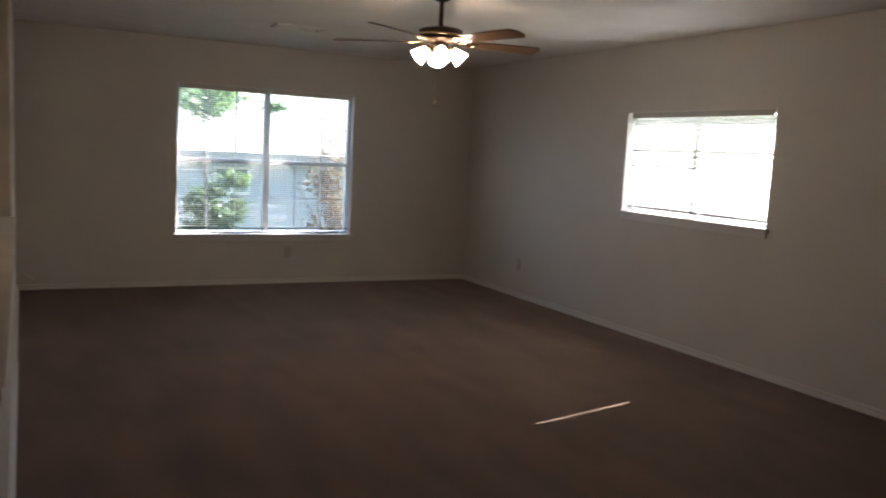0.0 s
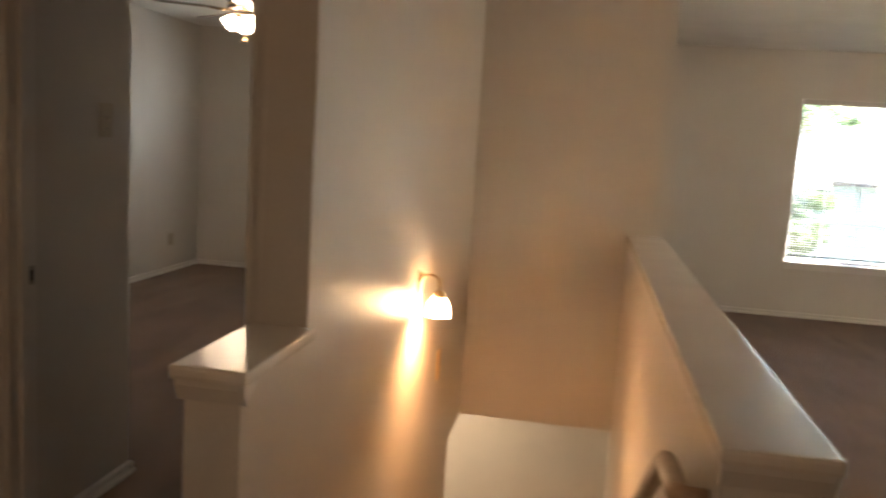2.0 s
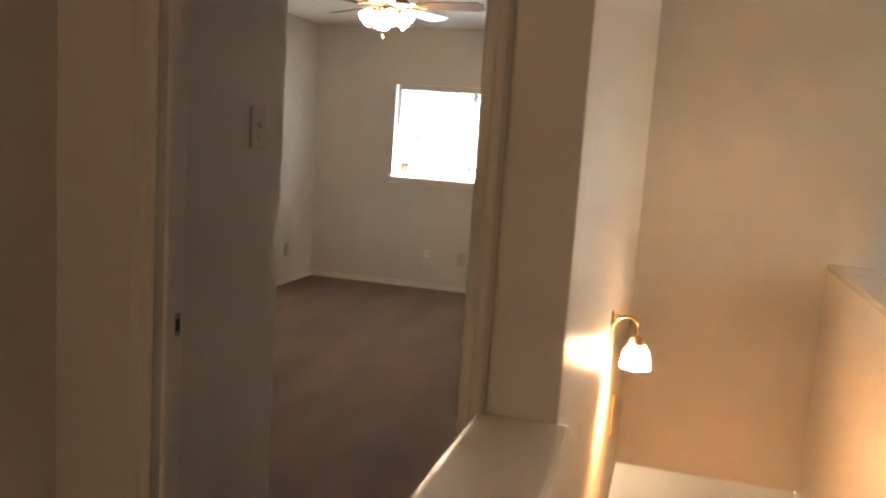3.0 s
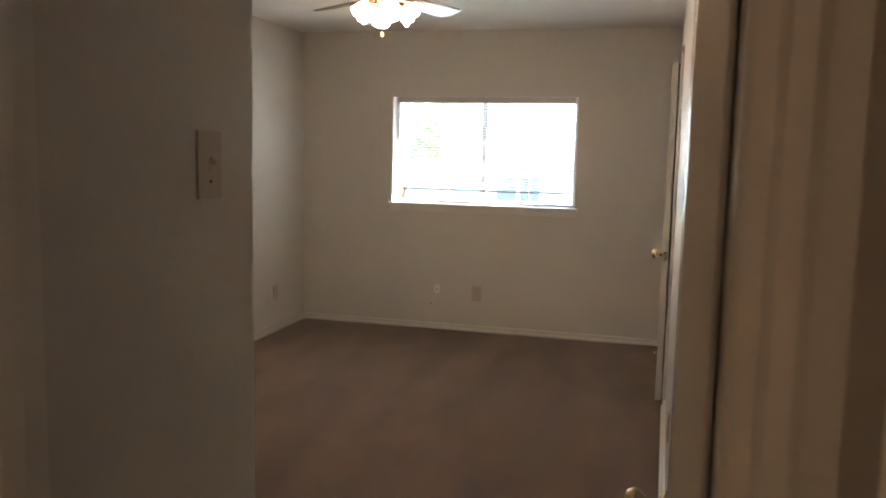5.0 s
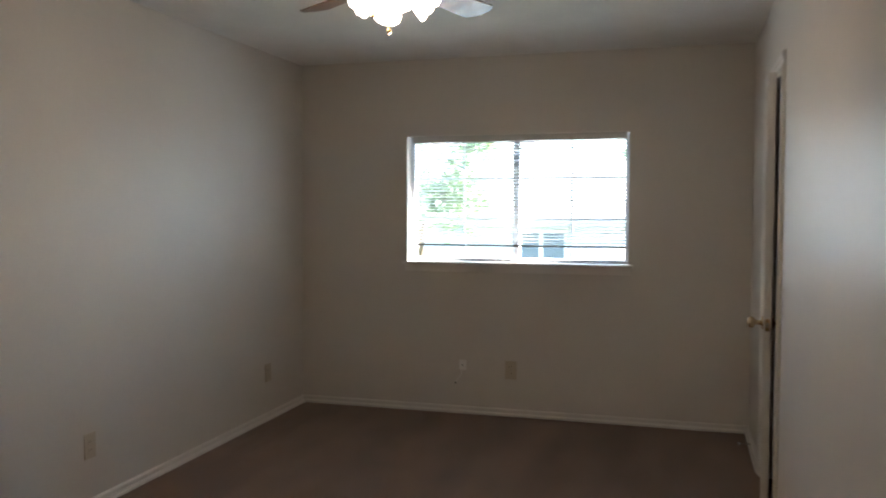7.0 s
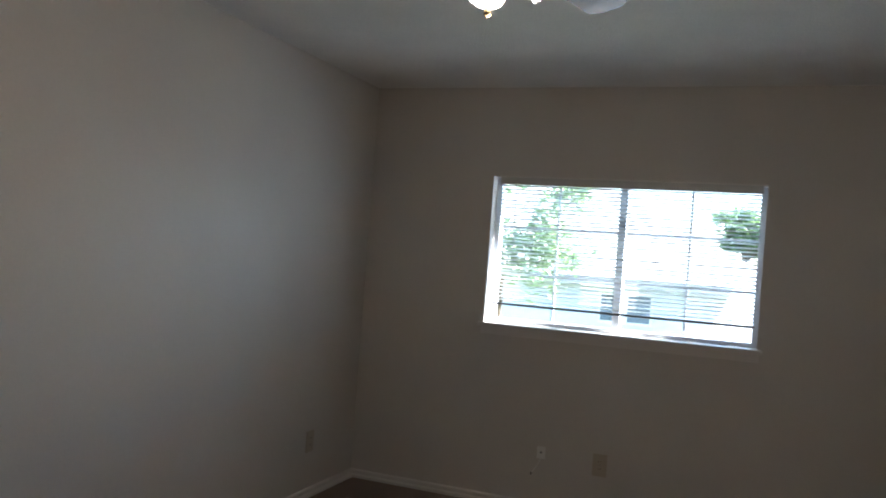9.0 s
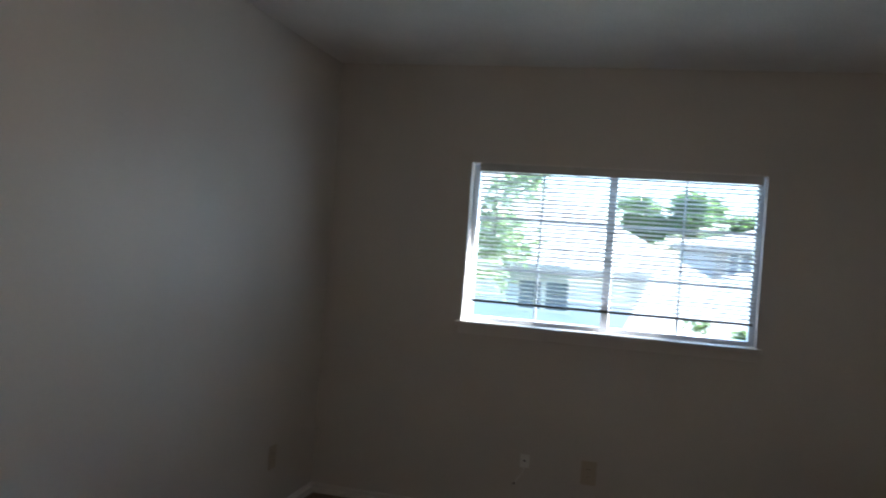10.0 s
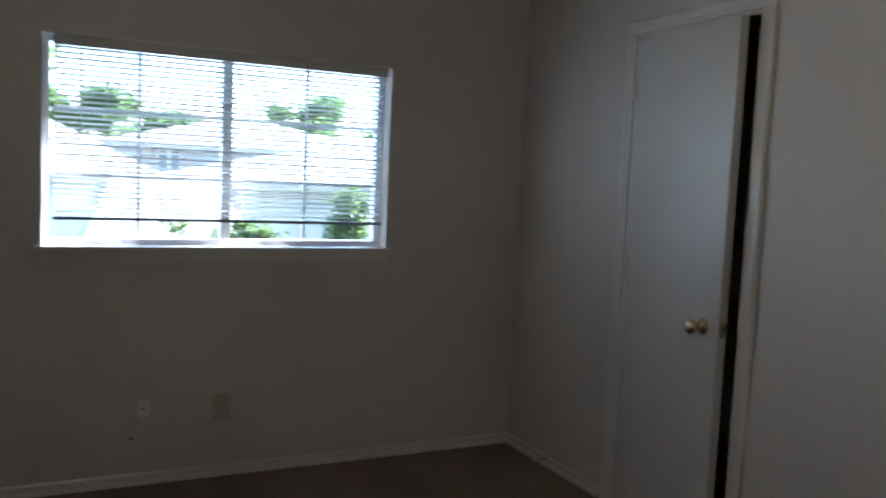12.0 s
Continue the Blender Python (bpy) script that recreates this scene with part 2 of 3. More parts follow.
structure("wall_bedroom_east", boxes((X_BED_E, -0.0, Y_DOOR + 0.115, CD[0], 0, CEIL), (X_BED_E, 0.0, CD[0], CD[1], CD[2], CEIL), (X_BED_E, 0.0, CD[1], Y_WIN, 0, CEIL)),
          WALL, "cream painted wall between bedroom and stairs", "wall")
Y_REC = 4.58                          # where the lower stair wall steps back
structure("wall_stair_west", boxes((X_BED_E, 0.0, Y_STAIR, Y_REC, Z_LOW, -0.001), (-0.19, 0.0, Y_REC, Y_HEAD, Z_HEAD, -0.001), (-0.26, -0.14, Y_REC, Y_HEAD + 0.3, Z_LOW, Z_HEAD - 0.001)),
          WALL, "cream painted wall beside the lower stairs", "wall")
DX0, DX1 = -0.935, X_BED_E - 0.008   # clear bedroom doorway
DH = 2.045
structure("wall_door", boxes((B, DX0 - 0.02, Y_DOOR, Y_DOOR + 0.115, 0, CEIL), (DX0 - 0.02, DX1 + 0.02, Y_DOOR, Y_DOOR + 0.115, DH + 0.02, CEIL), (DX1 + 0.02, 0.0, Y_DOOR, Y_DOOR + 0.115, 0, CEIL)),
          WALL, "cream painted wall round the bedroom doorway", "wall")
structure("wall_post", boxes((-0.117, 0.014, Y_POST, Y_DOOR - 0.0005, -0.28, CEIL)), WALL, "cream painted wall end beside the stairs", "wall")
structure("wall_entry", boxes((X_ENTRY - 0.12, X_ENTRY, Y_DOOR + 0.115, Y_ENTRY, 0, CEIL), (B, X_ENTRY - 0.12, Y_ENTRY - 0.12, Y_ENTRY, 0, CEIL)), WALL, "cream painted entry wall with a light switch", "wall")
structure("wall_bedroom_west", boxes((B, X_BED_W, Y_ENTRY, Y_WIN, 0, CEIL)), WALL, "cream painted bedroom side wall", "wall")
structure("wall_west_unseen", boxes((B - 0.15, B, Y_BACK - 0.2, Y_ENTRY - 0.12, -0.28, CEIL)), WALL, "unseen added outer wall", "wall")
structure("wall_hall_west", boxes((-1.4, -1.2, Y_BACK, Y_DOOR, 0, CEIL)), WALL, "cream painted hall wall", "wall")
structure("wall_south", boxes((B, 6.05, Y_BACK - 0.2, Y_BACK, 0, CEIL)), WALL, "unseen cream painted wall added at the back of the loft", "wall")
structure("wall_half_stair", boxes((X_WELL, X_HALF, Y_HALF, Y_HEAD, Z_LOW, 0.901)), WALL, "cream painted half wall beside the stairs", "half wall")
structure("wall_half_hall", boxes((-0.115, 0.014, Y_STAIR, Y_POST, -0.28, 0.921)), WALL, "short cream painted half wall", "half wall")
for name, span in (("wall_lower_north", (-1.5, 2.3, 6.9, 7.05, Z_LOW, Z_HEAD)), ("wall_lower_east", (2.2, 2.3, Y_HEAD + 0.12, 6.9, Z_LOW, Z_HEAD)), ("wall_lower_west", (-1.5, -1.4, Y_HEAD, 6.9, Z_LOW, Z_HEAD)),
                   ("wall_lower_south_1", (X_WELL, 2.3, Y_HEAD, Y_HEAD + 0.12, Z_LOW, Z_HEAD)), ("wall_lower_south_2", (-1.4, -0.26, Y_HEAD, Y_HEAD + 0.12, Z_LOW, Z_HEAD))):
    structure(name, boxes(span), LOWER_WALL, "pale painted wall of the hall downstairs", "wall")
structure("floor_lower", boxes((-1.5, 2.3, 1.0, 7.1, Z_LOW - 0.1, Z_LOW)), CARPET, "brown carpet downstairs", "floor")
structure("ceiling_lower", boxes((-1.5, 2.3, Y_HEAD + 0.121, 7.05, Z_HEAD, Z_HEAD + 0.05)), CEILING, "plain ceiling of the hall downstairs", "ceiling")
structure("wall_closet_back", boxes((X_WELL - 0.02, X_WELL - 0.002, Y_HEAD + 0.12, Y_WIN, 0, CEIL)), WALL, "plain closet wall", "wall")
structure("floor_closet", boxes((-0.02, X_WELL, Y_HEAD + 0.12, Y_WIN, -0.28, -0.002)), CARPET, "brown carpet in the closet", "floor")

# stairs going down beside the half wall
stairs = empty("staircase", pose(0, 0, 0), "carpeted staircase going down between walls", "stairs", kind="structure")
n_step = 15
for i in range(n_step - 1):
    z = -(i + 1) * (-Z_LOW / n_step)
    y = Y_STAIR + 0.02 + i * 0.245
    part("step", boxes((0.001, X_WELL - 0.001, y, y + 0.27, z - 0.19, z), bevel=0.012), CARPET, stairs)

# ---- trim ----
BASE = [(0, 0), (-0.026, 0), (-0.026, 0.012), (-0.021, 0.018), (-0.007, 0.019), (-0.007, 0.033), (-0.015, 0.034), (-0.015, 0.042), (-0.009, 0.048), (0, 0.048)]


def baseboard(x0, y0, x1, y1):
    """Two-step baseboard along a wall; the room lies to the right of the way from the first end to the second."""
    d = Vector((x1 - x0, y1 - y0, 0))
    ob = structure("baseboard", sweep(BASE, d.length), TRIM, "white painted baseboard with a shoe moulding", "baseboard")
    ob.matrix_basis = Matrix.Translation((x0, y0, 0.001)) @ Matrix.Rotation(math.atan2(d.y, d.x), 4, "Z")
    return ob


baseboard(X_LOFT, Y_WIN, X_EAST, Y_WIN)
baseboard(X_EAST, Y_WIN - 0.022, X_EAST, Y_BACK)
baseboard(X_LOFT, Y_HEAD, X_LOFT, Y_WIN - 0.022)
baseboard(X_HALF, Y_HALF, X_HALF, Y_HEAD)
baseboard(X_BED_W, Y_WIN, X_BED_E, Y_WIN)
baseboard(X_BED_W, Y_ENTRY, X_BED_W, Y_WIN - 0.022)
baseboard(X_BED_E, Y_WIN - 0.022, X_BED_E, CD[1] + 0.065)
baseboard(X_BED_E, CD[0] - 0.065, X_BED_E, Y_DOOR + 0.2)
baseboard(X_ENTRY, Y_DOOR + 0.18, X_ENTRY, Y_ENTRY)
baseboard(X_ENTRY + 0.022, Y_ENTRY, X_BED_W + 0.022, Y_ENTRY)
baseboard(-1.2, Y_BACK, -1.2, Y_DOOR - 0.022)
baseboard(-1.178, Y_DOOR, DX0 - 0.06, Y_DOOR)

CASING = [(0, 0), (0, 0.057), (-0.011, 0.057), (-0.018, 0.047), (-0.018, 0.03), (-0.011, 0.022), (-0.011, 0.006), (-0.006, 0)]


def casing(name, m, width, height, label, paint):
    """Three mitred-looking lengths of moulding round an opening; local x along the wall, -y into the room."""
    root = empty(name, m, label, "door casing", kind="structure")
    part("side_casing", sweep(CASING, height), paint, root, m=Matrix(((0, 0, -1, 0), (0, 1, 0, 0), (1, 0, 0, 0), (0, 0, 0, 1))))
    part("side_casing", sweep(CASING, height), paint, root, m=Matrix.Translation((width, 0, 0)) @ Matrix(((0, 0, 1, 0), (0, 1, 0, 0), (1, 0, 0, 0), (0, 0, 0, 1))))
    part("head_casing", sweep(CASING, width + 0.114), paint, root, m=Matrix.Translation((-0.057, 0, height)))
    return root


casing("trim_bedroom_door", pose(DX0 + 0.004, Y_DOOR - 0.001, 0), DX1 - DX0 - 0.008, DH, "cream painted casing round the bedroom doorway", WALL)
casing("trim_closet_door", Matrix.Translation((X_BED_E - 0.001, CD[1], 0)) @ Matrix.Rotation(-math.pi / 2, 4, "Z"), CD[1] - CD[0], CD[2], "white painted casing round the closet door", TRIM)

jamb = empty("jamb_bedroom", pose(0, 0, 0), "painted door jamb with a brass strike plate", "door jamb", kind="structure")
ya, yb = Y_DOOR - 0.002, Y_DOOR + 0.117
part("side_jamb", boxes((DX0 - 0.019, DX0, ya, yb, 0.001, DH), bevel=0.002), TRIM, jamb)
part("side_jamb", boxes((DX1, DX1 + 0.019, ya, yb, 0.001, DH), bevel=0.002), TRIM, jamb)
part("head_jamb", boxes((DX0 - 0.019, DX1 + 0.019, ya, yb, DH, DH + 0.019), bevel=0.002), TRIM, jamb)
part("door_stop", boxes((DX0, DX0 + 0.011, Y_DOOR + 0.035, Y_DOOR + 0.07, 0.001, DH - 0.011), bevel=0.002), TRIM, jamb)
part("strike_plate", boxes((DX0 - 0.0005, DX0 + 0.002, Y_DOOR + 0.078, Y_DOOR + 0.106, 0.945, 1.003), bevel=0.0008), CHROME, jamb, "dark worn steel strike plate")
part("strike_hole", boxes((DX0 + 0.0015, DX0 + 0.0028, Y_DOOR + 0.084, Y_DOOR + 0.1, 0.958, 0.99)), SLOT, jamb, "dark latch hole")

cj = empty("jamb_closet", pose(0, 0, 0), "painted closet door jamb", "door jamb", kind="structure")
part("side_jamb", boxes((X_BED_E - 0.002, 0.0, CD[0], CD[0] + 0.018, 0.001, CD[2]), bevel=0.002), TRIM, cj)
part("side_jamb", boxes((X_BED_E - 0.002, 0.0, CD[1] - 0.018, CD[1], 0.001, CD[2]), bevel=0.002), TRIM, cj)
part("head_jamb", boxes((X_BED_E - 0.002, 0.0, CD[0] + 0.018, CD[1] - 0.018, CD[2] - 0.018, CD[2]), bevel=0.002), TRIM, cj)


# ---- half wall caps ----
def cap(name, x0, x1, y0, y1, z, label, ends):
    root = empty(name, pose((x0 + x1) / 2, (y0 + y1) / 2, z), label, "wall cap", kind="structure")
    w, d = (x1 - x0) / 2, (y1 - y0) / 2
    part("board", boxes((-w, w, -d, d, 0.0, 0.032), bevel=0.009), CAP, root)
    mould = [(0, 0.0), (-0.016, 0.0), (-0.016, -0.014), (-0.008, -0.032), (0, -0.05)]
    for a, turn, length in ends(w, d):
        part("cove_moulding", sweep(mould, length), TRIM, root, m=Matrix.Translation(a) @ Matrix.Rotation(turn, 4, "Z"))
    return root


IN = 0.022
cap("trim_cap_stair", X_WELL - 0.009, X_HALF + 0.024, Y_HALF - 0.026, Y_HEAD, 0.901, "glossy painted cap board on the stair half wall",
    lambda w, d: [((-w + 0.006, -d + 0.026, 0), 0.0, 2 * w - 0.012), ((w - IN - 0.002, -d + 0.022, 0), math.pi / 2, 2 * d - 0.022)])
cap("trim_cap_hall", -0.139, 0.038, Y_STAIR - 0.026, Y_POST - 0.002, 0.921, "glossy painted cap board on the short half wall",
    lambda w, d: [((-w + 0.008, -d + 0.026, 0), 0.0, 2 * w - 0.016), ((w - IN - 0.002, -d + 0.012, 0), math.pi / 2, 0.06)])


# ---- windows ----
def window(name, m, w, h, label, units, muntins_x, muntins_z, mid_rail, sill_ext=0.028):
    """A window in an opening w by h: local x along the wall, y outwards from its room face, z up from the sill."""
    root = empty(name, m, label, "window", kind="structure")
    f0, f1, e = 0.085, 0.15, 0.03
    frame_ = boxes((0, e, f0, f1, 0, h), (w - e, w, f0, f1, 0, h), (e, w - e, f0, f1, 0, e), (e, w - e, f0, f1, h - e, h))
    part("window_frame", frame_, VINYL, root)
    uw = w / units
    hm = 0.03 if mid_rail else 0.021
    for u in range(1, units):
        part("mullion", boxes((u * uw - hm, u * uw + hm, f0 - 0.004, f1, e, h - e), bevel=0.003), VINYL, root)
    for u in range(units):
        x0 = u * uw + (0.031 if u == 0 else hm + 0.001)
        x1 = (u + 1) * uw - (0.031 if u == units - 1 else hm + 0.001)
        spans = [(e, h - e)]
        if mid_rail:
            part("sash_rail", boxes((x0, x1, f0 + 0.006, f1 - 0.01, h / 2 - 0.02, h / 2 + 0.02), bevel=0.003), VINYL, root)
            spans = [(e, h / 2 - 0.02), (h / 2 + 0.02, h - e)]
        for a, b in spans:
            part("pane", boxes((x0 - 0.004, x1 + 0.004, 0.118, 0.122, a - 0.004, b + 0.004)), GLASS, root).visible_shadow = False
            for k in range(1, muntins_x + 1):
                x = x0 + (x1 - x0) * k / (muntins_x + 1)
                part("muntin", boxes((x - 0.0065, x + 0.0065, 0.106, 0.116, a, b)), VINYL, root)
            for k in range(1, muntins_z + 1):
                z = a + (b - a) * k / (muntins_z + 1)
                part("muntin", boxes((x0, x1, 0.1, 0.1055, z - 0.0045, z + 0.0045)), VINYL, root)
    part("window_sill", boxes((-sill_ext, w + sill_ext, -0.035, -0.0005, -0.016, 0.006), (0.0005, w - 0.0005, -0.0005, 0.086, -0.0005, 0.006), bevel=0.003), TRIM, root, "white painted window sill")
    part("apron", boxes((-sill_ext + 0.015, w + sill_ext - 0.015, -0.014, -0.0005, -0.062, -0.016), bevel=0.003), TRIM, root)
    part("head_trim", boxes((0.0005, w - 0.0005, 0.0, 0.08, h - 0.008, h - 0.0005)), TRIM, root)
    return root


def blind(m, w, h, drop, tilt, pitch, label, cords, group=""):
    """A mini blind under the head of an opening: w wide, slats down to drop below the head."""
    root = empty("window_blind", m, label, "window blind", group)
    part("headrail", boxes((0.0, w, 0.012, 0.04, -0.03, -0.001), bevel=0.003), HEADRAIL, root)
    part("valance", boxes((-0.001, w + 0.001, 0.004, 0.009, -0.045, -0.001), bevel=0.002), HEADRAIL, root)
    # one curved slat, shared by all
    bm = bmesh.new()
    rows = []
    for i in range(5):
        u = (i / 4 - 0.5) * 0.025
        crown = 0.0038 * (1 - (2 * u / 0.025) ** 2)
        y, z = u * math.cos(tilt) - crown * math.sin(tilt), u * math.sin(tilt) + crown * math.cos(tilt)
        rows.append((bm.verts.new((0.002, y, z)), bm.verts.new((w - 0.002, y, z))))
    for (a, b), (c, d) in zip(rows, rows[1:]):
        bm.faces.new((a, b, d, c))
    bmesh.ops.solidify(bm, geom=bm.faces[:], thickness=0.0004)
    me = mesh_of(bm, "slat", SLAT)
    rng = random.Random(len(label))
    n = int((drop - 0.06) / pitch)
    for i in range(n):
        s = new("slat", me)
        s.parent = root
        s.matrix_basis = Matrix.Translation((0, 0.026, -0.05 - i * pitch)) @ Matrix.Rotation(rng.uniform(-0.05, 0.05), 4, "X")
    zb = -0.05 - n * pitch
    part("bottom_rail", boxes((0.0, w, 0.016, 0.036, zb - 0.009, zb + 0.005), bevel=0.002), BOTTOM_RAIL, root, "grey blind bottom rail")
    for x in (0.14 * w, 0.86 * w):
        for y in (0.0145, 0.0375):
            part("ladder_cord", tube([(x, y, -0.03), (x, y, zb)], 0.0007, 5), HEADRAIL, root)
    for x, z in cords:
        part("wand", tube([(x, 0.004, -0.03), (x + 0.004, 0.0, z)], 0.0025, 6), HEADRAIL, root)
        part("tassel", lathe([(0.002, 0.02), (0.005, 0.014), (0.006, 0.0), (0.003, -0.004)], 10, m=Matrix.Translation((x + 0.004, 0.0, z - 0.018))), HEADRAIL, root)
    return root


sky_lamp("sky_bedroom", look(((BW[0] + BW[1]) / 2, Y_OUT + 0.02, (BW[2] + BW[3]) / 2), ((BW[0] + BW[1]) / 2, 0, (BW[2] + BW[3]) / 2)), BW[1] - BW[0], BW[3] - BW[2], 1.05)
sky_guide("guide_loft", look(((GW[0] + GW[1]) / 2, Y_OUT + 0.02, (GW[2] + GW[3]) / 2), ((GW[0] + GW[1]) / 2, 0, (GW[2] + GW[3]) / 2)), GW[1] - GW[0], GW[3] - GW[2])
sky_guide("guide_east", look((6.07, (RW[0] + RW[1]) / 2, (RW[2] + RW[3]) / 2), (0, (RW[0] + RW[1]) / 2, (RW[2] + RW[3]) / 2)), RW[1] - RW[0], RW[3] - RW[2])
Mb = pose(BW[0], Y_WIN, BW[2])
window("window_bedroom", Mb, BW[1] - BW[0], BW[3] - BW[2], "aluminium sliding window with grids, above a white sill", 2, 1, 2, False)
blind(pose(BW[0] + 0.045, Y_WIN, BW[3] - 0.008), BW[1] - BW[0] - 0.065, 0.85, 0.775, -0.3, 0.0218, "white mini blind with open slats, not quite lowered", [(0.10, -0.36)])
Mg = pose(GW[0], Y_WIN, GW[2])
gwid = GW[1] - GW[0]
window("window_loft", Mg, gwid, GW[3] - GW[2], "pair of white sash windows with grids and a sill", 2, 2, 1, True)
for k in range(2):
    blind(pose(GW[0] + 0.012 + k * (gwid / 2 + 0.002), Y_WIN, GW[3] - 0.008), gwid / 2 - 0.03, 1.48, 1.44, -0.2, 0.0215, "white mini blind with open slats, fully lowered", [(0.06, -0.7)] if k == 0 else [(0.85, -0.6)], "loft window blinds")
Mr = Matrix.Translation((X_EAST, RW[1], RW[2])) @ Matrix.Rotation(-math.pi / 2, 4, "Z")
window("window_east", Mr, RW[1] - RW[0], RW[3] - RW[2], "aluminium window behind a closed blind", 2, 0, 0, False)
blind(Matrix.Translation((X_EAST, RW[1] - 0.052, RW[3] - 0.008)) @ Matrix.Rotation(-math.pi / 2, 4, "Z"), RW[1] - RW[0] - 0.078, 0.82, 0.80, -1.22, 0.0215, "white mini blind, tilted shut and glowing with sunlight", [(0.06, -0.3)])


# ---- doors ----
def knob(parent, m, mat=BRASS):
    k = part("door_knob", lathe([(0.031, 0.0), (0.031, 0.004), (0.024, 0.009), (0.012, 0.012), (0.011, 0.03), (0.016, 0.037), (0.026, 0.045), (0.0285, 0.056), (0.024, 0.066), (0.012, 0.071), (0.0, 0.072)], 24), mat, parent, "polished brass knob", smooth=True, m=m)
    return k


def door(name, m, w, h, label, swing_side):
    """A flush slab: hinge at the local origin, slab along +x, 35 mm thick towards +y."""
    root = empty(name, m, label, "door", kind="structure")
    part("slab", boxes((0.002, w, 0.0, 0.035, 0.012, h), bevel=0.002), DOOR, root)
    for z in (0.25, 1.05, h - 0.2):
        part("hinge", boxes((-0.004, 0.0015, -0.002, 0.03, z - 0.045, z + 0.045)), DOOR, root)
        part("hinge_pin", tube([(-0.004, swing_side, z - 0.05), (-0.004, swing_side, z + 0.05)], 0.006, 10), DOOR, root)
    knob(root, Matrix.Translation((w - 0.088, 0.0, 0.89)) @ Matrix.Rotation(math.pi / 2, 4, "X"))
    knob(root, Matrix.Translation((w - 0.088, 0.035, 0.89)) @ Matrix.Rotation(-math.pi / 2, 4, "X"))
    part("latch_plate", boxes((w - 0.0005, w + 0.0015, 0.006, 0.029, 0.862, 0.918)), BRASS, root)
    part("latch", boxes((w + 0.001, w + 0.011, 0.011, 0.024, 0.88, 0.9), bevel=0.003), CHROME, root)
    return root


door("door_bedroom", Matrix.Translation((DX1 - 0.002, Y_DOOR + 0.122, 0)) @ Matrix.Rotation(radians(89.0), 4, "Z"), 0.705, 2.035, "flush white door standing open against the wall", 0.0)
door("door_closet", Matrix.Translation((X_BED_E - 0.004, CD[1] - 0.02, 0)) @ Matrix.Rotation(radians(-90 - 5.5), 4, "Z"), 0.615, 2.018, "flush white closet door standing slightly ajar", 0.0)


# ---- plates on the walls ----
def wall_plate(name, m, label, category, w, h, mat, face, group=""):
    root = empty(name, m, label, category, group)
    part("plate", boxes((-w / 2, w / 2, -0.006, 0.0, -h / 2, h / 2), bevel=0.0025), mat, root)
    if face == "outlet":
        for z in (-0.0195, 0.0195):
            part("socket", boxes((-0.0165, 0.0165, -0.0085, -0.0055, z - 0.0135, z + 0.0135), bevel=0.0015), mat, root)
            for x in (-0.0065, 0.0065):
                part("slot", boxes((x - 0.001, x + 0.001, -0.009, -0.0083, z - 0.003, z + 0.006)), SLOT, root)
        part("screw", lathe([(0.003, 0), (0.003, 0.0015), (0.001, 0.002)], 10, m=Matrix.Translation((0, -0.006, 0)) @ Matrix.Rotation(math.pi / 2, 4, "X")), CHROME, root)
    elif face == "switch":
        part("toggle_frame", boxes((-0.0065, 0.0065, -0.0075, -0.0055, -0.013, 0.013), bevel=0.0007), mat, root)
        part("toggle", boxes((-0.0045, 0.0045, -0.02, -0.006, 0.0, 0.011), bevel=0.0015), mat, root)
        for z in (-0.01, -0.031):
            part("screw", lathe([(0.0035, 0), (0.0035, 0.001), (0.001, 0.0015)], 10, m=Matrix.Translation((0, -0.006, z)) @ Matrix.Rotation(math.pi / 2, 4, "X")), SLOT, root)
        part("toggle_slot", boxes((-0.005, 0.005, -0.0078, -0.0074, 0.011, 0.0135)), SLOT, root)
    else:
        part("jack", boxes((-0.005, 0.005, -0.0075, -0.0055, -0.004, 0.004)), SLOT, root)
    return root


def on_wall(x, y, z, turn):
    return Matrix.Translation((x, y, z)) @ Matrix.Rotation(radians(turn), 4, "Z")


wall_plate("outlet", on_wall(-1.718, Y_WIN, 0.316, 0), "almond duplex outlet low on the window wall", "outlet", 0.08, 0.125, PLATE, "outlet", "outlets")
wall_plate("outlet", on_wall(X_BED_W, 7.28, 0.316, 90), "almond duplex outlet low on the side wall", "outlet", 0.075, 0.12, PLATE, "outlet", "outlets")
wall_plate("outlet", on_wall(X_BED_W, 5.55, 0.3, 90), "almond duplex outlet low on the side wall", "outlet", 0.075, 0.12, PLATE, "outlet", "outlets")
wall_plate("outlet", on_wall(X_BED_E, 4.64, 0.4, -90), "almond duplex outlet near the open door", "outlet", 0.075, 0.12, PLATE, "outlet", "outlets")
wall_plate("outlet", on_wall(3.725, Y_WIN, 0.335, 0), "almond duplex outlet under the loft window", "outlet", 0.075, 0.12, PLATE, "outlet", "outlets")
wall_plate("outlet", on_wall(X_EAST, 6.589, 0.337, -90), "almond duplex outlet low on the loft wall", "outlet", 0.075, 0.12, PLATE, "outlet", "outlets")
wall_plate("light_switch", on_wall(X_ENTRY, 2.655, 1.452, 90), "almond toggle light switch beside the doorway", "light switch", 0.082, 0.127, PLATE, "switch")
jack = wall_plate("phone_jack", on_wall(-2.056, Y_WIN, 0.335, 0), "small white phone jack on the window wall", "phone jack", 0.05, 0.07, WHITE_PLASTIC, "jack")
part("wire", tube([(0.0, -0.007, -0.03), (-0.008, -0.016, -0.06), (-0.03, -0.018, -0.095), (-0.045, -0.014, -0.118)], 0.0022, 6), WHITE_PLASTIC, jack)
part("wire_end", tube([(-0.045, -0.014, -0.118), (-0.052, -0.013, -0.13)], 0.0042, 8), SLOT, jack, "dark bare wire end")
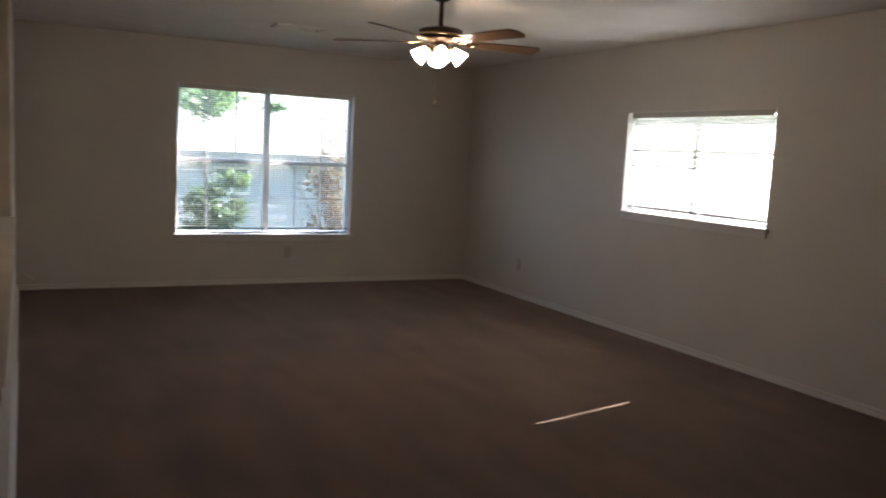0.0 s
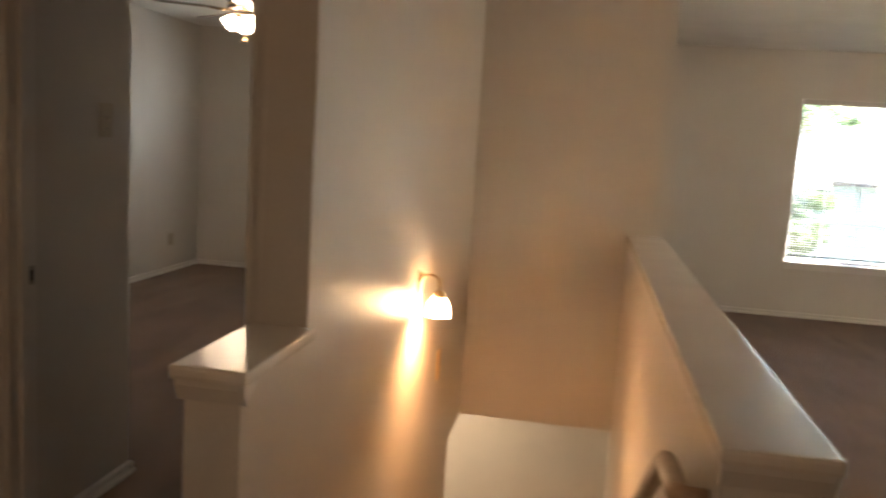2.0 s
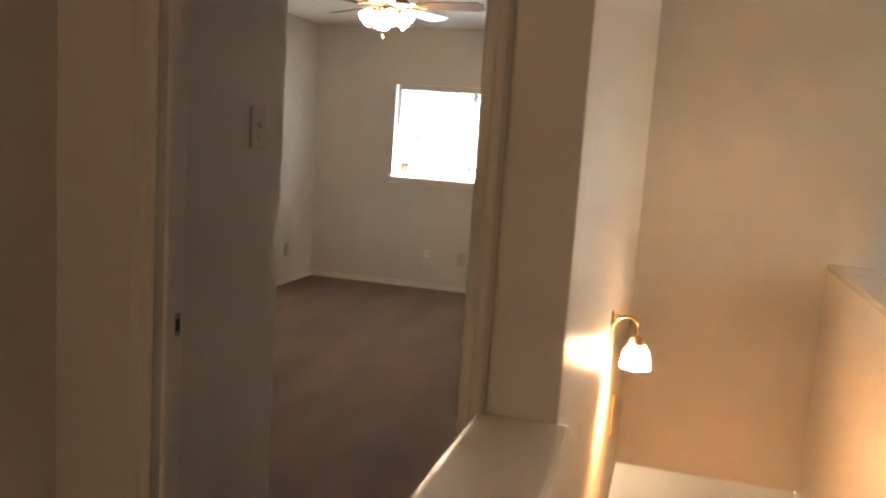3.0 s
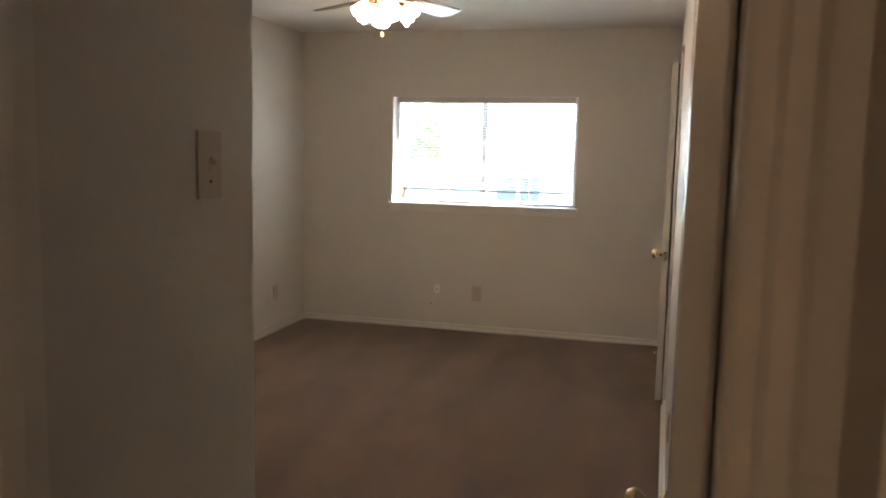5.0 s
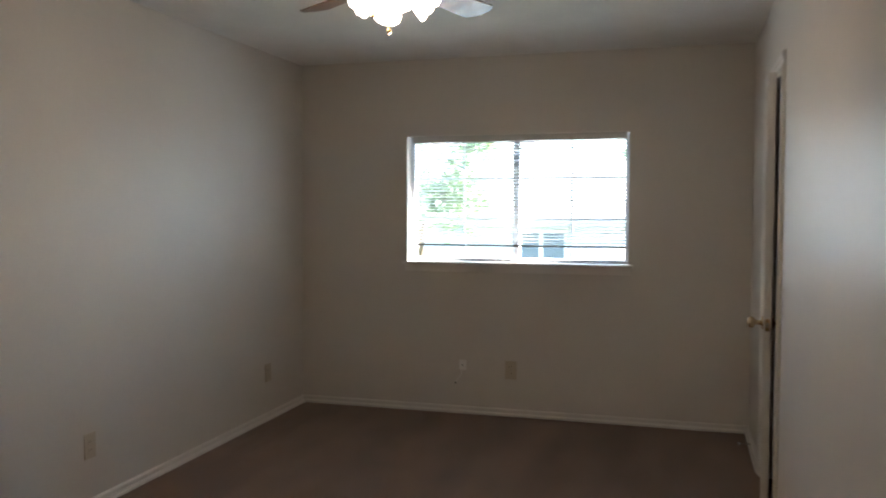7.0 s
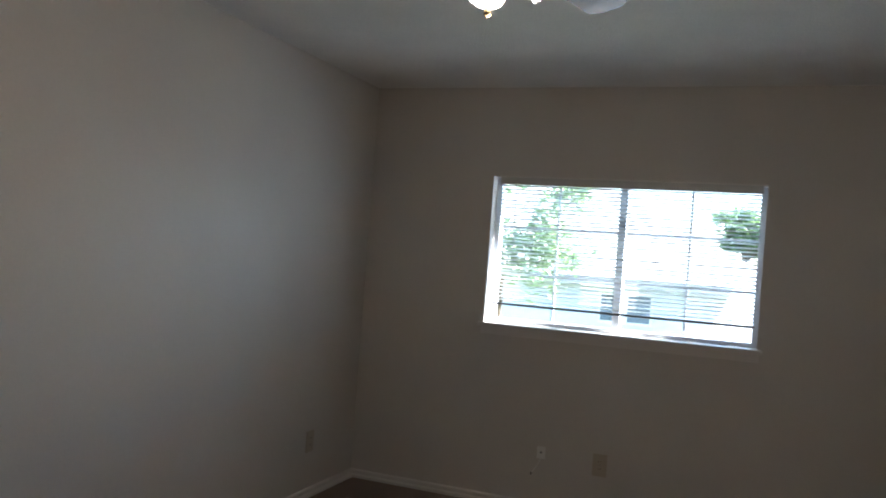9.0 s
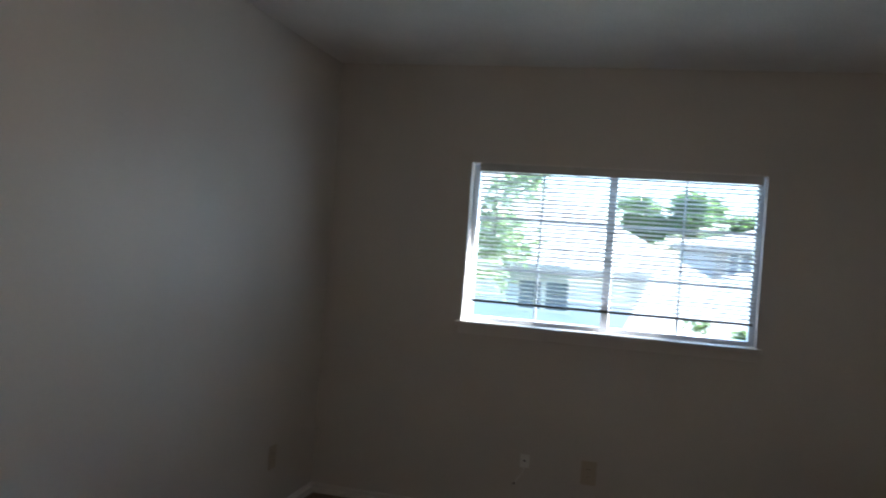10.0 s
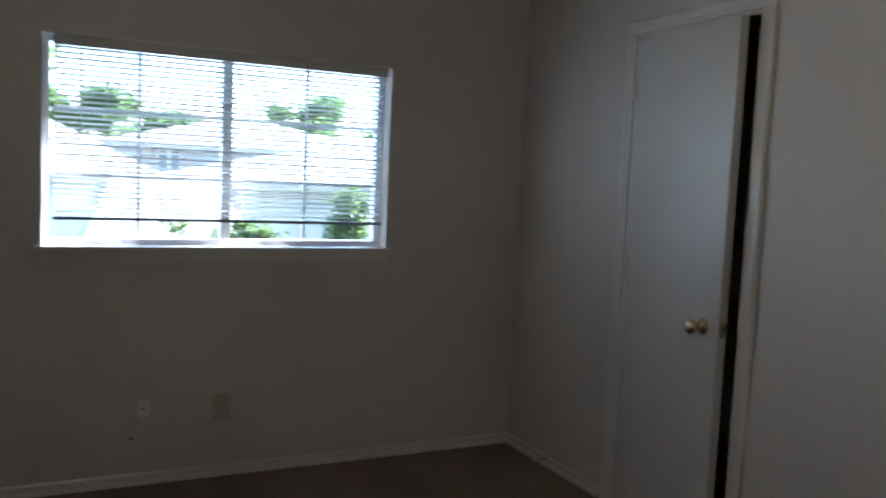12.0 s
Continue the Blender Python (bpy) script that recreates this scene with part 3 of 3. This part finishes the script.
wall_plate("stair_switch_box", on_wall(0.0, 4.05, 0.26, 90), "yellowed cover plate under the wall lamp", "cover plate", 0.085, 0.16, COVER, "none")


# ---- lamps and fans ----
def tulip(frill, r, h, n=40, lobes=8):
    """An open glass shade hanging down from z = 0, its rim scalloped."""
    bm = bmesh.new()
    prof = [(0.34, 0.0), (0.4, -0.06), (0.53, -0.22), (0.68, -0.42), (0.82, -0.64), (0.93, -0.84), (1.0, -1.0)] if not frill else [(0.24, 0.0), (0.36, -0.06), (0.62, -0.2), (0.86, -0.42), (0.95, -0.64), (0.96, -0.82), (1.0, -1.0)]
    rings = []
    for q, (a, z) in enumerate(prof):
        ring = []
        for i in range(n):
            t = 2 * math.pi * i / n
            wave = frill * math.cos(lobes * t) * (q / 6) ** 3
            ring.append(bm.verts.new((r * (a + wave) * math.cos(t), r * (a + wave) * math.sin(t), h * (z + 0.7 * wave))))
        rings.append(ring)
    for a, b in zip(rings, rings[1:]):
        for i in range(n):
            bm.faces.new((a[i], a[(i + 1) % n], b[(i + 1) % n], b[i]))
    bmesh.ops.solidify(bm, geom=bm.faces[:], thickness=0.003)
    return bm


def ceiling_fan(m, label, housing, rod, turn, shades, frill, shade_r, shade_h, chains, blade_r, watts, shade_turn):
    """A hanging fan; local z = 0 is the ceiling."""
    root = empty("ceiling_fan", m, label, "ceiling fan")
    part("canopy", lathe([(0.018, -0.07), (0.05, -0.055), (0.068, -0.02), (0.07, -0.0005)], 28), housing, root, smooth=True)
    part("downrod", tube([(0, 0, -0.06), (0, 0, -rod - 0.02)], 0.013, 14), housing, root)
    z = -rod
    part("motor_housing", lathe([(0.0, 0.0), (0.04, 0.0), (0.05, -0.012), (0.125, -0.016), (0.138, -0.024), (0.138, -0.03), (0.133, -0.034), (0.133, -0.07), (0.138, -0.076), (0.134, -0.085), (0.09, -0.098), (0.06, -0.105), (0.0, -0.105)], 36, m=Matrix.Translation((0, 0, z))), housing, root, smooth=True)
    part("band", lathe([(0.1335, -0.045), (0.1355, -0.047), (0.1355, -0.058), (0.1335, -0.06)], 36, m=Matrix.Translation((0, 0, z))), BRASS, root, "brass band")
    zb = z - 0.088
    bl = bmesh.new()
    w0, w1, r0, r1 = 0.052, 0.068, 0.2, blade_r
    outline = [(r0, -w0), (r1 - 0.03, -w1), (r1, -w1 + 0.035), (r1, w1 - 0.035), (r1 - 0.03, w1), (r0, w0), (r0 - 0.015, 0.0)]
    lo = [bl.verts.new((x, y, -0.003)) for x, y in outline]
    hi = [bl.verts.new((x, y, 0.003)) for x, y in outline]
    bl.faces.new(lo)
    bl.faces.new(hi)
    for i in range(7):
        bl.faces.new((lo[i], lo[(i + 1) % 7], hi[(i + 1) % 7], hi[i]))
    blade_mesh = mesh_of(bl, "blade", WOOD)
    br = boxes((0.09, 0.2, -0.012, 0.012, -0.004, 0.003), (0.19, 0.255, -0.035, 0.035, -0.008, -0.0035), bevel=0.002)
    for s in (-1, 1):
        tube([(0.13, 0.0, -0.003), (0.16, s * 0.03, -0.006), (0.19, s * 0.042, -0.007), (0.22, s * 0.03, -0.006), (0.235, s * 0.005, -0.006)], 0.005, 8, br)
    bracket_mesh = mesh_of(br, "blade_bracket", BRASS)
    for k in range(5):
        a = Matrix.Translation((0, 0, zb)) @ Matrix.Rotation(radians(turn + 72 * k), 4, "Z")
        b = new("blade", blade_mesh)
        b.parent, b.matrix_basis = root, a @ Matrix.Rotation(radians(-12), 4, "X")
        c = new("blade_bracket", bracket_mesh)
        c.parent, c.matrix_basis = root, a @ Matrix.Rotation(radians(-12), 4, "X")
    zk = z - 0.105
    part("light_kit", lathe([(0.0, 0.0), (0.05, 0.0), (0.055, -0.012), (0.04, -0.02), (0.045, -0.05), (0.036, -0.062), (0.012, -0.07), (0.008, -0.082), (0.0, -0.085)], 28, m=Matrix.Translation((0, 0, zk))), BRASS if frill else housing, root, smooth=True)
    for k in range(shades):
        a = Matrix.Translation((0, 0, zk - 0.03)) @ Matrix.Rotation(radians(shade_turn + 360 / shades * k), 4, "Z")
        part("arm", tube([a @ Vector(p) for p in ((0.035, 0, 0), (0.06, 0, 0.008), (0.078, 0, 0.0))], 0.008, 10), BRASS, root)
        tilt = a @ Matrix.Translation((0.07, 0, 0.002)) @ Matrix.Rotation(radians(-48), 4, "Y")
        part("fitter", lathe([(0.02, 0.012), (0.024, 0.0), (0.025, -0.022), (0.02, -0.024)], 20, m=tilt), BRASS, root)
        part("shade", tulip(frill, shade_r, shade_h), LIT_GLASS, root, "frosted glass shade, lit", smooth=True, m=tilt)
    for x, y, l in chains:
        part("pull_chain", tube([(x, y, zk - 0.05), (x, y, zk - l)], 0.0008, 6), ANTIQUE, root)
        part("pull_knob", lathe([(0.0, 0.012), (0.004, 0.01), (0.009, 0.0), (0.008, -0.01), (0.0, -0.014)], 14, m=Matrix.Translation((x, y, zk - l - 0.012))), ANTIQUE, root, smooth=True)
    bulb("fan_lamp", m @ Vector((0, 0, zk - 0.19)), watts)
    return root


ceiling_fan(pose(3.545, 4.05, CEIL), "dark ceiling fan with walnut blades and lit glass shades", AGED, 0.215, -76, 4, 0.0, 0.054, 0.1, [(-0.02, -0.01, 0.35)], 0.69, 1.7, -110)
ceiling_fan(pose(-1.6, 5.13, CEIL), "brass ceiling fan with walnut blades and frilled lit shades", AGED, 0.135, 0, 4, 0.07, 0.048, 0.088, [(-0.05, -0.07, 0.108), (-0.012, -0.02, 0.153)], 0.6, 0.5, 30)

sc = empty("wall_sconce", pose(0.0, 3.36, 0.803), "brass wall lamp with a lit tulip glass shade", "wall lamp")
bp_out = [(0.0, 0.075), (0.012, 0.045), (0.024, 0.03), (0.024, -0.02), (0.014, -0.045), (0.0, -0.065), (-0.014, -0.045), (-0.024, -0.02), (-0.024, 0.03), (-0.012, 0.045)]
bp_bm = sweep([(y, z) for y, z in bp_out], 0.008)
bmesh.ops.bevel(bp_bm, geom=bp_bm.edges[:], offset=0.002, segments=2, affect="EDGES")
part("backplate", bp_bm, ANTIQUE, sc, "pointed brass backplate")
arc = [(0.01, 0, 0.02)] + [(0.055 - 0.045 * math.cos(a), 0, 0.02 + 0.035 * math.sin(a)) for a in (radians(d) for d in range(20, 181, 20))] + [(0.1, 0, -0.02)]
part("arm", tube(arc, 0.0055, 10), ANTIQUE, sc, smooth=True)
part("finial", lathe([(0.0, 0.02), (0.006, 0.015), (0.009, 0.005), (0.004, 0.0)], 14, m=Matrix.Translation((0.02, 0, 0.045))), BRASS, sc)
part("fitter", lathe([(0.012, 0.012), (0.022, 0.005), (0.026, -0.008), (0.026, -0.02), (0.02, -0.022)], 20, m=Matrix.Translation((0.1, 0, -0.025))), BRASS, sc)
part("shade", tulip(0.04, 0.053, 0.1, lobes=6), LIT_SCONCE, sc, "glowing tulip glass shade", smooth=True, m=Matrix.Translation((0.1, 0, -0.03)))
bulb("sconce_lamp", (0.1, 3.36, 0.703), 3.2, (1.0, 0.50, 0.20))

vent = empty("ceiling_vent", pose(3.3, 6.24, CEIL, 0, 0, 0), "painted metal air vent set into the ceiling", "air vent")
part("frame", boxes((-0.21, 0.21, -0.11, -0.085, -0.02, -0.0005), (-0.21, 0.21, 0.085, 0.11, -0.02, -0.0005), (-0.21, -0.17, -0.085, 0.085, -0.02, -0.0005), (0.17, 0.21, -0.085, 0.085, -0.02, -0.0005)), VENT, vent)
part("duct_shade", boxes((-0.17, 0.17, -0.08, 0.08, -0.002, -0.0006)), SLOT, vent)
for i in range(9):
    part("slat", boxes((-0.17, 0.17, -0.075 + i * 0.0175, -0.067 + i * 0.0175, -0.0095, -0.008)), VENT, vent)

# handrail on the stair side of the half wall
hr = empty("handrail", pose(0, 0, 0), "dark stained handrail on steel brackets along the stairs", "handrail")
slope = 0.66
RX = 0.932
rail = [(X_WELL - 0.003, 1.43, 0.782), (RX + 0.02, 1.43, 0.782), (RX + 0.004, 1.437, 0.782), (RX, 1.455, 0.781), (RX, 1.62, 0.772), (RX, 1.69, 0.757), (RX, 1.74, 0.73)]
rail += [(RX, 1.74 + k * 0.45, 0.73 - k * 0.45 * slope) for k in range(1, 7)]
part("rail", tube(rail, 0.024, 14), RAIL, hr, smooth=True)
for y, z in ((1.66, 0.764), (2.6, 0.73 - 0.86 * slope), (3.6, 0.73 - 1.86 * slope)):
    part("bracket", tube([(X_WELL - 0.001, y, z - 0.09), (X_WELL - 0.02, y, z - 0.088), (RX + 0.006, y, z - 0.055), (RX, y, z - 0.018)], 0.006, 8), AGED, hr)
    part("bracket_plate", lathe([(0.0, 0.0), (0.024, 0.0), (0.022, 0.004), (0.0, 0.005)], 16, m=Matrix.Translation((X_WELL, y, z - 0.09)) @ Matrix.Rotation(-math.pi / 2, 4, "Y")), AGED, hr)

# unseen lamp added to light the hall downstairs, against its ceiling behind the header
hl = empty("unseen_ceiling_light", pose(-0.9, 5.9, Z_HEAD), "round frosted ceiling light, unseen, added in the hall downstairs", "ceiling light")
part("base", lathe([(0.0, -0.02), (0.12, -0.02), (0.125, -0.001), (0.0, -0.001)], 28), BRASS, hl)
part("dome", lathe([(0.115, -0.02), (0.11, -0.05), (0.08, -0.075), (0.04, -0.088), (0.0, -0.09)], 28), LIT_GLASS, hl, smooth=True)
bulb("added_lower_lamp", (-0.9, 5.9, Z_HEAD - 0.2), 1.4, (1.0, 0.80, 0.58))

# unseen ceiling light added over the hall, behind where the walk begins
hc = empty("unseen_ceiling_light", pose(-0.1, -1.3, CEIL), "round frosted ceiling light, unseen, added over the hall", "ceiling light")
part("base", lathe([(0.0, -0.02), (0.12, -0.02), (0.125, -0.001), (0.0, -0.001)], 28), BRASS, hc)
part("dome", lathe([(0.115, -0.02), (0.11, -0.05), (0.08, -0.075), (0.04, -0.088), (0.0, -0.09)], 28), LIT_GLASS, hc, smooth=True)
bulb("unseen_hall_lamp", (-0.1, -1.3, CEIL - 0.2), 0.65, (1.0, 0.62, 0.34))

cc = empty("cable_stub", pose(X_LOFT + 0.05, Y_WIN - 0.01, 0.0), "white coax cable hanging out of the wall", "cable")
part("coax", tube([(0.0, 0.008, 0.17), (0.01, -0.02, 0.168), (0.05, -0.045, 0.14), (0.09, -0.05, 0.1), (0.1, -0.055, 0.09)], 0.0035, 8), WHITE_PLASTIC, cc, smooth=True)
part("connector", tube([(0.1, -0.055, 0.09), (0.108, -0.057, 0.078)], 0.005, 8), CHROME, cc)
ds = empty("door_stop", pose(X_BED_E - 0.016, 7.42, 0.04), "spring door stop with a white tip", "door stop")
part("spring", tube([(0.0, 0, 0), (-0.06, 0, 0.0)], 0.004, 8), CHROME, ds)
part("tip", lathe([(0.0, 0.012), (0.007, 0.01), (0.008, 0.0), (0.0, -0.001)], 12, m=Matrix.Translation((-0.06, 0, 0)) @ Matrix.Rotation(-math.pi / 2, 4, "Y")), WHITE_PLASTIC, ds)

# ---- outside ----
GROUND_Z = -3.0
GRASS = material("lawn", (0.09, 0.12, 0.04), 0.9, vary=0.3, scale=0.5, fine=0.2, fine_scale=30, bump=0.5, bump_scale=40)
SIDING_SHADED = material("pale siding", (0.36, 0.37, 0.39), 0.6, vary=0.05, scale=2)
SIDING_PALE = material("siding, lighter copy", (0.56, 0.57, 0.59), 0.6, vary=0.05, scale=2)
STUCCO = material("white stucco", (0.75, 0.73, 0.68), 0.8, vary=0.05, scale=3, bump=0.2, bump_scale=30)
ROOFING = material("weathered shingles", (0.31, 0.29, 0.27), 0.85, vary=0.15, scale=3, fine=0.2, fine_scale=14, bump=0.4, bump_scale=20)
PALE_ROOF = material("roofing, sunlight in its colour", (0.55, 0.53, 0.50), 0.8, vary=0.08, scale=3, fine=0.1, fine_scale=14, bump=0.3, bump_scale=20)
DARK_GLASS = material("dark window pane", (0.12, 0.14, 0.17), 0.08, vary=0.05)
FASCIA = material("fascia paint", (0.33, 0.30, 0.27), 0.6, vary=0.08)
BARK = material("bark", (0.13, 0.09, 0.06), 0.9, vary=0.3, scale=8, bump=0.6, bump_scale=20)


def leaf_material(name, colour):
    m = material(name, colour, 0.5, vary=0.3, scale=1.5)
    t = m.node_tree
    b = t.nodes["Principled BSDF"]
    geo = t.nodes.new("ShaderNodeNewGeometry")
    r = t.nodes.new("ShaderNodeMapRange")
    r.inputs["To Min"].default_value, r.inputs["To Max"].default_value = 0.55, 1.5
    t.links.new(geo.outputs["Random Per Island"], r.inputs["Value"])
    s = t.nodes.new("ShaderNodeVectorMath")
    s.operation = "SCALE"
    t.links.new(b.inputs["Base Color"].links[0].from_socket, s.inputs[0])
    t.links.new(r.outputs[0], s.inputs["Scale"])
    t.links.new(s.outputs[0], b.inputs["Base Color"])
    tr = t.nodes.new("ShaderNodeBsdfTranslucent")
    tr.inputs[0].default_value = (colour[0] * 1.6, colour[1] * 1.8, colour[2], 1)
    mix = t.nodes.new("ShaderNodeMixShader")
    mix.inputs[0].default_value = 0.4
    t.links.new(b.outputs[0], mix.inputs[1])
    t.links.new(tr.outputs[0], mix.inputs[2])
    t.links.new(mix.outputs[0], t.nodes["Material Output"].inputs[0])
    return m


LEAF = leaf_material("leaves", (0.12, 0.175, 0.085))
LEAF_BRIGHT = leaf_material("bright leaves", (0.105, 0.135, 0.075))
LEAF_PALE = leaf_material("leaves paled by glare", (0.20, 0.25, 0.175))
LEAF_DRY = leaf_material("dry reddish leaves", (0.16, 0.10, 0.08))

structure("ground", boxes((-400, 400, 8.2, 800, GROUND_Z - 0.2, GROUND_Z), (6.3, 400, -300, 8.2, GROUND_Z - 0.2, GROUND_Z), (-400, -3.7, -300, 8.2, GROUND_Z - 0.2, GROUND_Z)), GRASS, "patchy lawn between the houses", "ground")


def hip_roof(x0, x1, y0, y1, z, rise, over, hip):
    bm = bmesh.new()
    a, b, c, d = x0 - over, x1 + over, y0 - over, y1 + over
    half = (d - c) / 2
    base = [bm.verts.new(p) for p in ((a, c, z), (b, c, z), (b, d, z), (a, d, z))]
    low = [bm.verts.new((v.co.x, v.co.y, z - 0.04)) for v in base]
    k = hip or min(half, (b - a) / 2 - 0.5)
    r0, r1 = bm.verts.new((a + k, (c + d) / 2, z + rise)), bm.verts.new((b - k, (c + d) / 2, z + rise))
    for f in ((base[0], base[1], r1, r0), (base[1], base[2], r1), (base[2], base[3], r0, r1), (base[3], base[0], r0)):
        bm.faces.new(f)
    bm.faces.new(low)
    for i in range(4):
        bm.faces.new((base[i], base[(i + 1) % 4], low[(i + 1) % 4], low[i]))
    return bm


def house(x0, x1, y0, y1, eave, rise, wall_mat, label, windows, over=0.45, hip=0.0, roofing=None):
    root = empty("house", pose((x0 + x1) / 2, (y0 + y1) / 2, GROUND_Z), label, "house")
    back = Matrix.Translation((-(x0 + x1) / 2, -(y0 + y1) / 2, -GROUND_Z))
    wall = part("wall", boxes((x0, x1, y0, y1, GROUND_Z, eave)), wall_mat, root, m=back)
    n = int((eave - GROUND_Z - 0.3) / 0.2)
    courses = bmesh.new()
    for i in range(n):
        z = eave - 0.2 - i * 0.2
        v = [courses.verts.new(p) for p in ((x0 - 0.01, y0 - 0.004, z + 0.2), (x1 + 0.01, y0 - 0.004, z + 0.2), (x1 + 0.01, y0 - 0.022, z), (x0 - 0.01, y0 - 0.022, z), (x0 - 0.01, y0 - 0.002, z), (x1 + 0.01, y0 - 0.002, z))]
        courses.faces.new((v[0], v[1], v[2], v[3]))
        courses.faces.new((v[3], v[2], v[5], v[4]))
    part("siding", courses, wall_mat, root, m=back)
    roof = part("roof", hip_roof(x0, x1, y0, y1, eave, rise, over, hip), roofing or ROOFING, root, "sunlit weathered shingle roof", m=back)
    part("fascia", boxes((x0 - over, x1 + over, y0 - over - 0.02, y0 - over, eave - 0.16, eave + 0.02), (x0 - over, x1 + over, y0 - over, y0 - 0.03, eave - 0.06, eave - 0.045)), FASCIA, root, m=back)
    for wx, wz, ww, wh, shut in windows:
        win = part("window", boxes((wx, wx + ww, y0 - 0.06, y0 - 0.025, wz, wz + wh)), TRIM, root, m=back)
        for k in range(2):
            part("pane", boxes((wx + 0.05 + k * ww / 2, wx + (k + 1) * ww / 2 - 0.05, y0 - 0.068, y0 - 0.061, wz + 0.06, wz + wh - 0.06)), DARK_GLASS, win)
        if shut:
            for k in (wx - 0.42, wx + ww + 0.04):
                part("shutter", boxes((k, k + 0.38, y0 - 0.07, y0 - 0.026, wz, wz + wh)), FASCIA, win)
    return root


house(-13.0, -0.8, 20.0, 30.0, 1.22, 2.8, SIDING_PALE, "low neighbouring house with pale siding and a hip roof", [(-4.06, 0.3, 1.08, 0.66, False), (-9.5, -0.55, 1.6, 1.15, False)])
house(0.95, 16.0, 19.5, 28.0, 1.22, 1.15, SIDING_SHADED, "neighbouring house with siding toned down as in shade", [(5.3, 0.22, 0.85, 0.66, False), (11.5, -0.4, 1.6, 1.1, False)])
house(-0.4, 9.5, 32.0, 39.0, 2.15, 1.0, SIDING_SHADED, "house further off with dark shuttered windows", [(0.95, 1.06, 0.75, 0.92, True), (5.8, 1.0, 1.0, 1.0, True)])
house(-1.7, 0.5, 17.4, 18.8, 0.15, 1.1, STUCCO, "white garden building with a pale low roof", [], 0.22, 0.5, PALE_ROOF)


def leaf_mesh(name, centre, size, count, leaf, mat, seed, parent):
    """A loose crown of many small folded leaves in uneven clumps."""
    rng = random.Random(seed)
    clumps = [Vector((rng.gauss(0, 0.42) * size[0], rng.gauss(0, 0.42) * size[1], rng.uniform(-0.75, 0.9) * size[2])) for _ in range(26)]
    verts, faces = [], []
    for i in range(count):
        c = clumps[rng.randrange(len(clumps))]
        p = Vector(centre) + c + Vector((rng.gauss(0, 0.16) * size[0], rng.gauss(0, 0.16) * size[1], rng.gauss(0, 0.14) * size[2]))
        e = Euler((rng.uniform(-1, 1), rng.uniform(-1, 1), rng.uniform(0, 6.3))).to_matrix()
        s = leaf * rng.uniform(0.6, 1.3)
        k = len(verts)
        for q in ((0, -s, 0), (s * 0.45, 0, s * 0.15), (0, s, 0), (-s * 0.45, 0, s * 0.15)):
            verts.append(p + e @ Vector(q))
        faces += [(k, k + 1, k + 2), (k, k + 2, k + 3)]
    me = bpy.data.meshes.new(name)
    me.from_pydata([tuple(v) for v in verts], [], faces)
    me.materials.append(mat)
    ob = new(name, me)
    ob.parent = parent
    return ob


def tree(x, y, trunk_h, size, count, leaf, mat, seed, label, category="tree", girth=1.0):
    root = empty("tree" if category == "tree" else "shrub", pose(x, y, GROUND_Z), label, category)
    rng = random.Random(seed)
    bm = tube([(0, 0, 0), (0.05, 0.02, trunk_h * 0.5), (-0.04, 0.05, trunk_h), (0.0, 0.0, trunk_h + size[2] * 0.9)], [girth * g for g in (0.035 * trunk_h + 0.02, 0.03 * trunk_h + 0.015, 0.022 * trunk_h + 0.01, 0.01)], 8)
    for k in range(9):
        a = rng.uniform(0, 6.3)
        h = trunk_h * rng.uniform(0.75, 1.0)
        r = rng.uniform(0.5, 0.95)
        tube([(0, 0, h), (0.5 * r * size[0] * math.cos(a), 0.5 * r * size[1] * math.sin(a), h + 0.35 * size[2]), (r * size[0] * math.cos(a), r * size[1] * math.sin(a), h + rng.uniform(0.5, 1.3) * size[2])],
             [girth * g for g in (0.012 * trunk_h + 0.008, 0.008 * trunk_h + 0.005, 0.004)], 6, bm)
    part("trunk", bm, BARK, root)
    leaf_mesh("crown", (0, 0, trunk_h + size[2] * 0.7), size, count, leaf, mat, seed + 1, root)
    return root


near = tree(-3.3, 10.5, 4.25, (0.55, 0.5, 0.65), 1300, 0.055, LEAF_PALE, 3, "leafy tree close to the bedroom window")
for c in near.children:
    if c.name.startswith("crown"):
        c.location.x = 0.4
tree(0.6, 46.0, 5.75, (1.5, 1.5, 1.25), 5200, 0.17, LEAF, 5, "broad green tree behind the roofs")
tree(-2.0, 47.0, 5.8, (1.4, 1.4, 1.1), 4200, 0.17, LEAF, 6, "green tree behind the roofs")
tree(3.6, 48.0, 5.6, (2.3, 1.6, 0.9), 4600, 0.17, LEAF, 7, "low broad green tree behind the roofs")
tree(10.7, 46.0, 6.4, (2.2, 2.0, 1.2), 5200, 0.18, LEAF, 8, "broad green tree behind the roofs")
tree(20.5, 45.0, 4.4, (4.0, 3.0, 2.0), 4000, 0.24, LEAF, 9, "distant green tree behind the roofs")
tree(4.75, 16.8, 2.5, (0.62, 0.55, 0.75), 4200, 0.065, LEAF_BRIGHT, 11, "sunny green tree beside the siding")
tree(7.5, 17.2, 2.4, (0.95, 0.8, 1.4), 2200, 0.06, LEAF_DRY, 13, "sparse reddish tree with thin twigs")
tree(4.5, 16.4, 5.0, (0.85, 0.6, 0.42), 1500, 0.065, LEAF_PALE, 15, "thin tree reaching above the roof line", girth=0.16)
tree(1.6, 15.5, 3.2, (0.36, 0.4, 0.6), 2600, 0.06, LEAF_BRIGHT, 17, "rounded sunny green garden shrub", "shrub", 0.4)
tree(0.0, 15.8, 3.15, (0.62, 0.4, 0.3), 1900, 0.055, LEAF_BRIGHT, 19, "low sunny green shrub", "shrub", 0.4)
